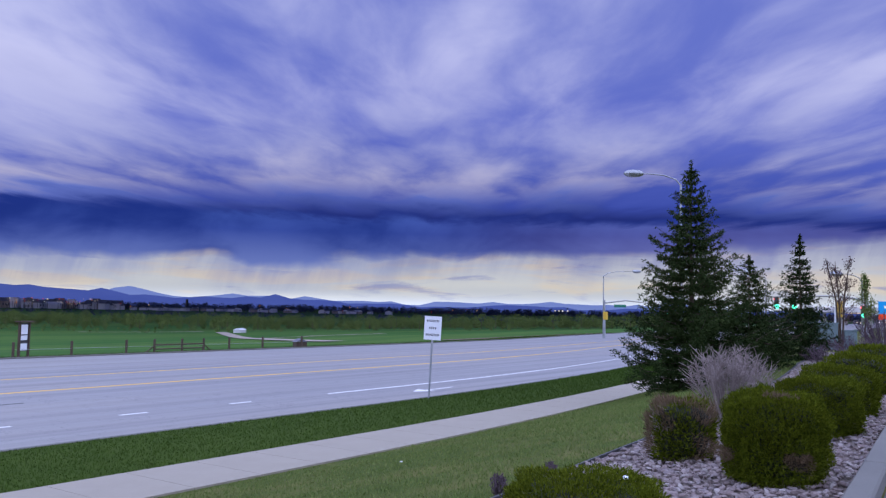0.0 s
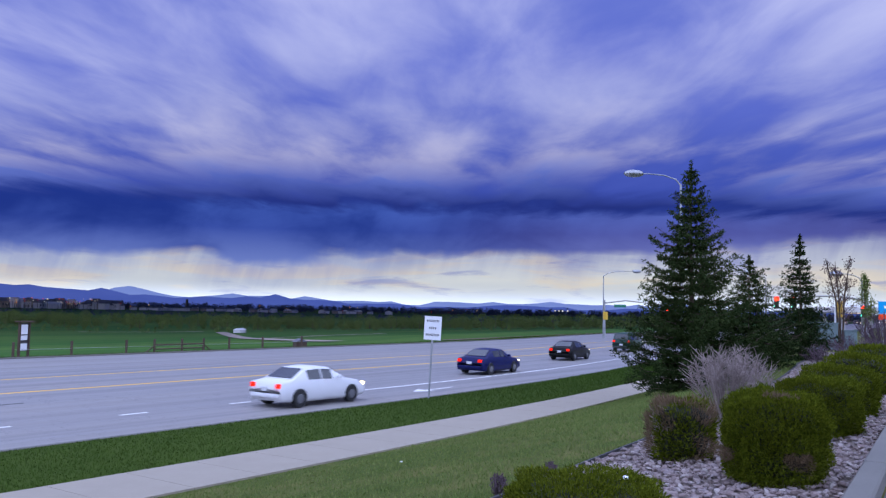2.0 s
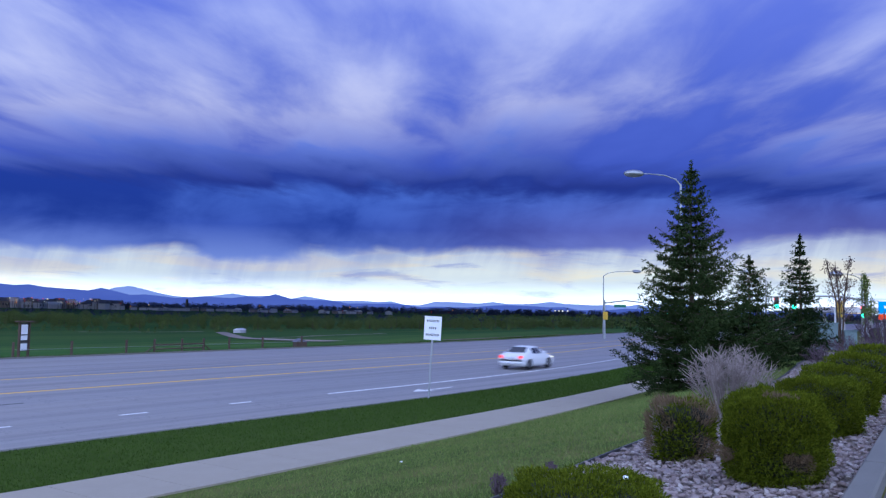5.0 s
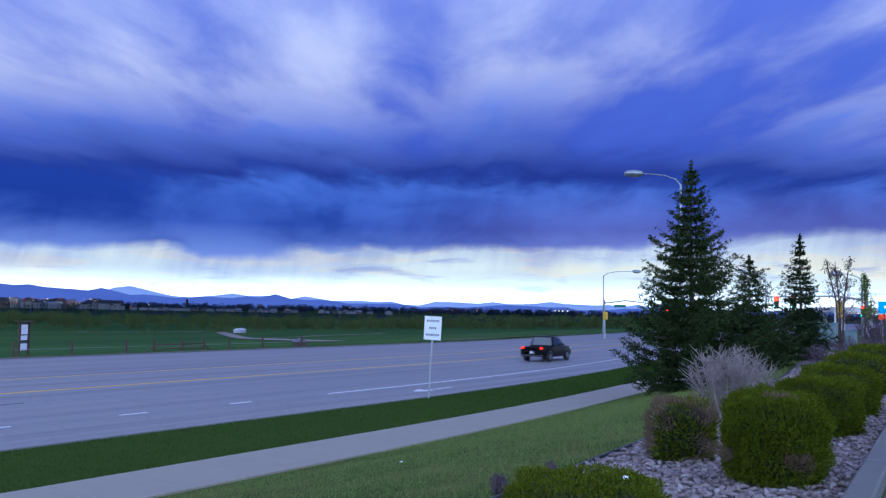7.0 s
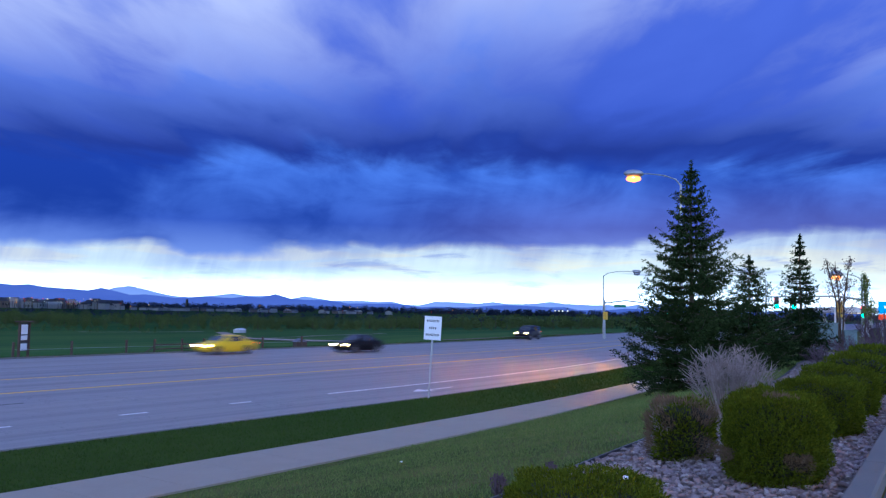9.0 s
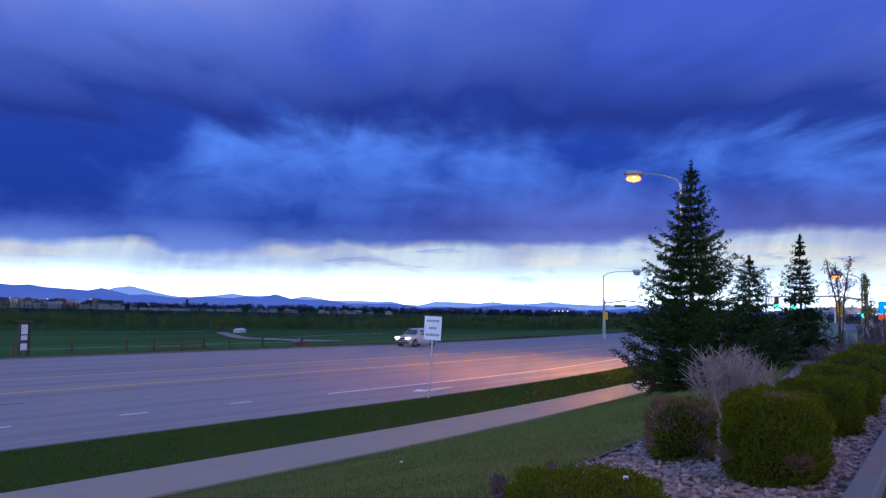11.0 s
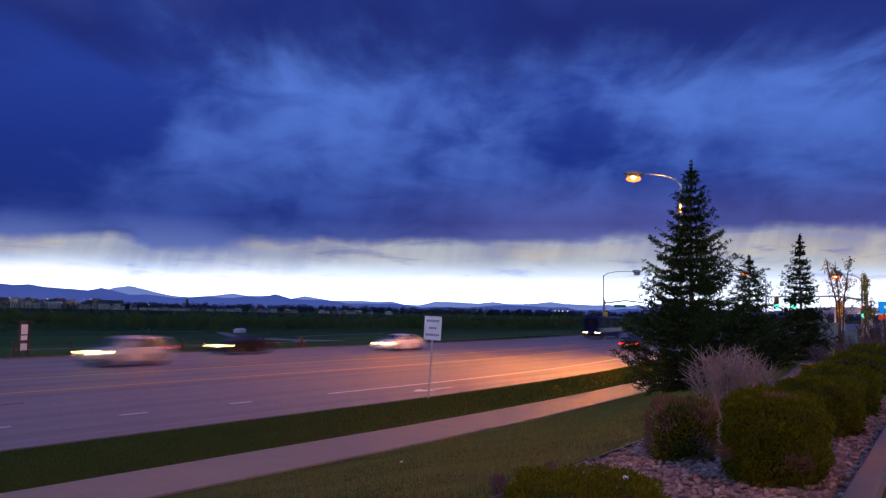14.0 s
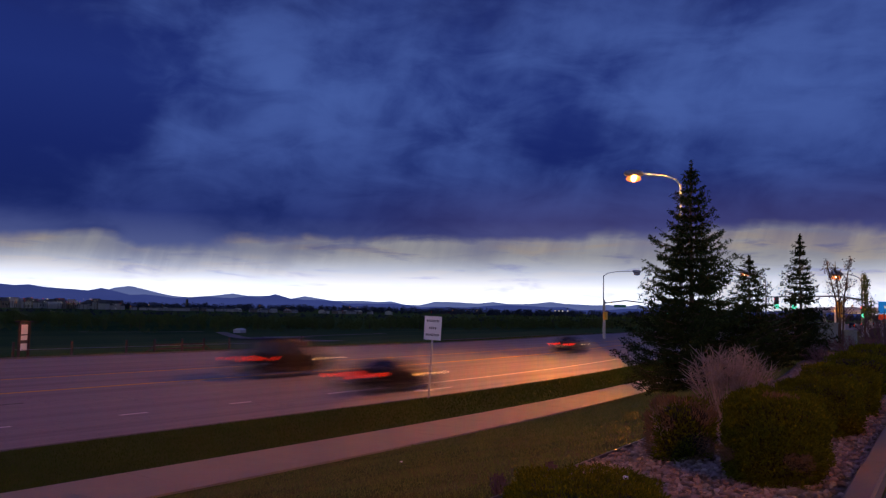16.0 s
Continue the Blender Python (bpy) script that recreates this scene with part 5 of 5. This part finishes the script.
def vehicle(kind, paint, way, t, x, y, v):
    """A vehicle that passes (x, y) at t seconds, heading along +x or -x, v metres a frame there."""
    night = 2 if t > 8.9 else 1
    v *= 0.25 if t < 3.9 else 0.34 if 8.9 < t < 15.9 else 0.62
    TRAFFIC.append((tanker_truck() if kind == "tanker" else car(kind, paint, night), way, t, x, y, v))


vehicle("suv", "black", +1, 1, 17.9, 22.2, 0.9)
vehicle("jeep", "white", +1, 1, 26.1, 27.0, 0.9)
vehicle("sedan", "black", +1, 1, 39.5, 23.3, 0.9)
vehicle("van", "white", +1, 1, 56.8, 25.1, 0.9)
vehicle("sedan", "silver", -1, 1.5, 66.9, 45.9, 0.9)
vehicle("sedan", "navy", -1, 1.5, 71.8, 51.2, 0.9)
vehicle("sedan", "white", -1, 1.5, 85.5, 46.8, 0.9)
vehicle("suv", "white", -1, 1.5, 102.7, 50.9, 0.9)
vehicle("suv", "navy", -1, 1.5, 109.9, 49.6, 0.9)
vehicle("sedan", "white", +1, 2, 22.2, 22.3, 0.9)
vehicle("sedan", "blue", +1, 2, 39.9, 25.7, 0.9)
vehicle("sedan", "black", +1, 2, 55.7, 28.7, 0.9)
vehicle("suv", "green", +1, 2, 72.0, 31.1, 0.9)
vehicle("suv", "maroon", -1, 2.5, 22.2, 44.9, 0.9)
vehicle("suv", "white", -1, 2.5, 32.6, 48.4, 0.9)
vehicle("suv", "silver", -1, 2.5, 41.8, 41.7, 0.9)
vehicle("sedan", "black", -1, 2.5, 58.6, 45.1, 0.9)
vehicle("pickup", "grey", -1, 2.5, 74.5, 49.7, 0.9)
vehicle("sedan", "silver", -1, 2.5, 117.3, 53.2, 0.9)
vehicle("suv", "grey", -1, 3, 24.9, 49.5, 0.9)
vehicle("sedan", "silver", +1, 3.5, 25.2, 31.3, 0.9)
vehicle("sedan", "black", -1, 3.5, 48.1, 43.1, 0.9)
vehicle("suv", "maroon", +1, 3.5, 37.9, 27.8, 0.9)
vehicle("suv", "silver", -1, 3.5, 74.9, 34.8, 0.9)
vehicle("pickup", "black", -1, 4, 38.8, 43.2, 0.9)
vehicle("sedan", "white", +1, 4, 26.1, 31.1, 0.9)
vehicle("van", "white", -1, 4, 62.3, 48.6, 0.9)
vehicle("suv", "white", -1, 4, 70.5, 46.3, 0.9)
vehicle("suv", "navy", -1, 4, 92.4, 48.3, 0.9)
vehicle("sedan", "white", -1, 4, 120.2, 51.8, 0.9)
vehicle("sedan", "steel", -1, 6.5, 25.4, 46.1, 2.2)
vehicle("sedan", "silver", -1, 6.5, 37.8, 48.5, 2.2)
vehicle("sedan", "maroon", -1, 6.5, 39.3, 42.8, 2.2)
vehicle("suv", "black", -1, 6.5, 55.7, 42.7, 2.2)
vehicle("sedan", "blue", -1, 6.5, 74.0, 50.0, 2.2)
vehicle("sedan", "silver", -1, 6.5, 118.3, 55.2, 2.2)
vehicle("pickup", "black", +1, 7, 53.0, 29.2, 0.88)
vehicle("tanker", "grey", -1, 7.5, 74.2, 49.0, 2.2)
vehicle("suv", "black", -1, 8, 37.8, 41.1, 4.5)
vehicle("sedan", "silver", -1, 8, 70.4, 50.6, 4.5)
vehicle("sedan", "white", -1, 8, 73.3, 43.4, 4.5)
vehicle("suv", "navy", -1, 8, 98.2, 49.1, 4.5)
vehicle("suv", "white", +1, 8.5, 52.1, 24.5, 4.5)
vehicle("sedan", "black", +1, 8.5, 74.7, 31.5, 4.5)
vehicle("sedan", "yellow", -1, 9, 39.8, 48.8, 4.5)
vehicle("sedan", "black", -1, 9, 49.8, 44.7, 4.5)
vehicle("suv", "navy", -1, 9, 89.2, 51.8, 4.5)
vehicle("suv", "silver", -1, 11.5, 25.0, 48.8, 8)
vehicle("wagon", "white", +1, 11.5, 21.8, 27.2, 8)
vehicle("sedan", "black", +1, 11.5, 31.1, 31.4, 8)
vehicle("suv", "black", +1, 11.5, 26.9, 22.3, 8)
vehicle("sedan", "silver", -1, 11.5, 48.5, 49.4, 8)
vehicle("sedan", "black", +1, 11.5, 46.0, 24.4, 8)
vehicle("sedan", "white", -1, 11.5, 111.9, 63.0, 8)
vehicle("sedan", "white", +1, 12, 54.1, 28.4, 3.2)
vehicle("van", "black", +1, 12.5, 16.3, 26.1, 8)
vehicle("sedan", "black", +1, 12.5, 19.8, 21.8, 8)
vehicle("sedan", "navy", -1, 12.5, 43.6, 46.2, 8)
vehicle("sedan", "navy", -1, 12.5, 65.8, 44.1, 8)
vehicle("sedan", "maroon", +1, 12.5, 42.3, 23.8, 8)
vehicle("suv", "white", +1, 12.5, 67.8, 27.9, 8)
vehicle("sedan", "navy", -1, 13, 25.1, 48.7, 8)
vehicle("suv", "black", -1, 13, 74.8, 46.6, 8)
vehicle("suv", "white", +1, 13.5, 12.2, 22.6, 8)
vehicle("sedan", "black", +1, 13.5, 15.6, 26.0, 8)
vehicle("suv", "black", +1, 13.5, 37.8, 23.3, 8)
vehicle("suv", "black", +1, 13.5, 57.9, 25.0, 8)
vehicle("suv", "silver", -1, 14, 27.7, 42.6, 8)
vehicle("sedan", "black", -1, 14, 40.8, 48.1, 8)
vehicle("sedan", "white", -1, 14, 54.7, 44.4, 8)
vehicle("bus", "blue", -1, 14, 104.2, 48.7, 8)
vehicle("sedan", "black", +1, 14, 72.7, 30.7, 8)
vehicle("suv", "silver", +1, 14.5, 19.0, 26.9, 8)
vehicle("suv", "black", +1, 14.5, 49.7, 28.2, 8)
vehicle("sedan", "maroon", +1, 14.5, 66.2, 29.9, 8)
vehicle("suv", "black", +1, 15, 32.8, 26.3, 8)
vehicle("sedan", "white", -1, 15, 92.5, 48.2, 8)
vehicle("suv", "silver", -1, 15, 114.7, 52.0, 8)
vehicle("sedan", "silver", -1, 15.5, 58.1, 47.6, 8)
vehicle("suv", "black", +1, 15.5, 71.8, 30.1, 8)
vehicle("van", "black", +1, 16, 29.8, 31.7, 8)
vehicle("sedan", "black", +1, 16, 28.0, 23.2, 8)
vehicle("sedan", "navy", +1, 16, 65.1, 33.5, 8)

# passing traffic in between
for _i in range(20):
    for _a in (4.3, 9.3):
        _t = round(_a + 0.1 * _i, 1)
        if _i % 3 != 1:
            vehicle(("sedan", "suv", "pickup", "sedan")[_i % 4], ("white", "navy", "silver", "black", "maroon")[_i % 5], -1, _t, 40 + 11 * (_i % 5), 43.2 + 5.0 * (_i % 2), 1.5)
        else:
            vehicle(("suv", "sedan", "sedan")[_i % 3], ("black", "silver", "grey", "white")[_i % 4], 1, _t, 18 + 9 * (_i % 4), 22.2 + 4.0 * (_i % 2), 1.5)
vehicle("suv", "black", 1, 0.1, 14.0, 23.0, 0.9)
vehicle("sedan", "white", -1, 0.1, 40.0, 42.0, 0.9)
vehicle("sedan", "black", 1, 0.2, 17.0, 22.3, 0.9)
vehicle("sedan", "white", -1, 0.3, 90.0, 45.0, 0.9)
vehicle("sedan", "silver", -1, 0.7, 36.0, 44.0, 0.9)
vehicle("suv", "navy", -1, 0.7, 50.0, 44.5, 0.9)
vehicle("sedan", "white", 1, 0.9, 21.0, 27.0, 0.9)
vehicle("sedan", "black", 1, 0.9, 17.5, 22.3, 0.9)
vehicle("suv", "maroon", 1, 1.2, 31.0, 29.5, 0.9)
vehicle("pickup", "white", -1, 1.3, 32.0, 43.0, 0.9)
vehicle("suv", "silver", 1, 1.4, 19.0, 23.0, 0.9)
vehicle("sedan", "black", 1, 1.8, 34.0, 24.0, 0.9)
vehicle("suv", "navy", -1, 2.1, 40.0, 43.0, 0.9)
vehicle("sedan", "black", 1, 2.7, 24.0, 22.5, 0.9)
vehicle("suv", "white", -1, 2.8, 26.0, 43.0, 0.9)
vehicle("suv", "silver", 1, 3.3, 19.0, 23.0, 0.9)
vehicle("sedan", "white", -1, 3.6, 28.0, 43.0, 0.9)
vehicle("pickup", "black", -1, 4.2, 40.0, 44.0, 0.9)
vehicle("sedan", "white", 1, 6.6, 27.0, 30.0, 2.0)
vehicle("pickup", "maroon", 1, 7.2, 19.0, 23.0, 2.0)
vehicle("pickup", "white", 1, 7.7, 20.0, 23.0, 2.0)
vehicle("sedan", "steel", 1, 8.4, 20.0, 26.5, 3.0)
vehicle("suv", "white", 1, 9.2, 27.0, 27.0, 4.0)
vehicle("sedan", "black", 1, 12.8, 30.0, 23.0, 7.0)
vehicle("suv", "white", -1, 13.8, 50.0, 44.0, 7.0)
vehicle("sedan", "maroon", 1, 14.3, 24.0, 23.0, 7.0)
vehicle("sedan", "black", -1, 14.8, 46.0, 44.0, 7.0)
vehicle("suv", "black", 1, 15.3, 36.0, 24.0, 7.0)


def drive_rows(way, t, x, y, v, before, after):
    """Waiting far up the road, the pass, and far down the road."""
    out = []
    for dt, q in ((-0.1, before), (-2 / 30, x - way * 2 * v), (-1 / 30, x - way * v), (0.0, x), (1 / 30, x + way * v), (2 / 30, x + way * 2 * v), (0.1, after)):
        s = across(x, y)
        out.append((t + dt, q, s))
    rows = []
    for tt, q, s in ([(0.0, before, out[0][2])] if t > 0.15 else []) + out + [(16.0, after, out[0][2])]:
        if (rows and tt <= rows[-1][0]) or tt > 16.05 or tt < 0:
            continue
        e = 0.5
        ang = math.degrees(math.atan2(bend(q + e, s) - bend(q - e, s), 2 * e)) + (0 if way > 0 else 180)
        rows.append((tt, pose(q, s + bend(q, s), 0.008, 0, 0, ang)))
    return rows


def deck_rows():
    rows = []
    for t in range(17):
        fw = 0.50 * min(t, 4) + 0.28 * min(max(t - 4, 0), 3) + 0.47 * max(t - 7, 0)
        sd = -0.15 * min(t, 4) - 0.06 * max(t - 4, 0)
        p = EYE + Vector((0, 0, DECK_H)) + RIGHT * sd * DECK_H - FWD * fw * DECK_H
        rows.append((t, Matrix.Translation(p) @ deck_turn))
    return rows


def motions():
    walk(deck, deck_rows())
    walk(rain_front, [(t, Matrix.Translation(EYE + Vector((0, 0, 2.2 * t))) @ deck_turn @ pose(0, 0, 0, 0, 0, 0.45 * t)) for t in (0.0, 4.0, 8.0, 12.0, 16.0)])
    walk(evening_sky, [(t, pose(0, 0, 14.0 * t, 0, 0, 0.2 * t)) for t in (0.0, 8.0, 16.0)])
    # the lamps come on at dusk: the globe drops below its hood, and the burner follows as it warms up
    for burner, globe, t in BURNERS:
        x, y, z = burner.location
        low = z - 0.31
        walk(globe, [(0.0, pose(x, y, z)), (t - 0.2, pose(x, y, z)), (t, pose(x, y, low)), (16.0, pose(x, y, low))])
        walk(burner, [(0.0, pose(x, y, z)), (t - 0.2, pose(x, y, z)), (t, pose(x, y, low + 0.173)), (10.0, pose(x, y, low + 0.165)), (12.5, pose(x, y, low + 0.14)), (14.0, pose(x, y, low + 0.11)), (16.0, pose(x, y, low - 0.01))])
    # the signals change: the lit lens stands forward, the other lies back in its box
    red_at = (2.0, 3.0, 7.0, 8.0, 12.0, 13.0, 14.5)
    for lens, is_red in LENSES:
        p = lens.location.copy()
        lit = lambda on: pose(p.x, p.y - (0.0 if on else 0.16), p.z)
        rows = [(0.0, lit(not is_red))]
        for t in red_at:
            rows += [(t - 0.2, lit(not is_red)), (t - 0.1, lit(is_red)), (t + 0.2, lit(is_red)), (t + 0.3, lit(not is_red))]
        walk(lens, rows + [(16.0, lit(not is_red))])
    for way in (1, -1):
        line = sorted((c for c in TRAFFIC if c[1] == way), key=lambda c: c[2])
        n = len(line)
        for i, (ob, w, t, x, y, v) in enumerate(line):
            first, last = (-130 - 13 * i, 230 + 13 * (n - i)) if way > 0 else (230 + 13 * i, -130 - 13 * (n - i))
            walk(ob, drive_rows(w, t, x, y, v, first, last))


motions()
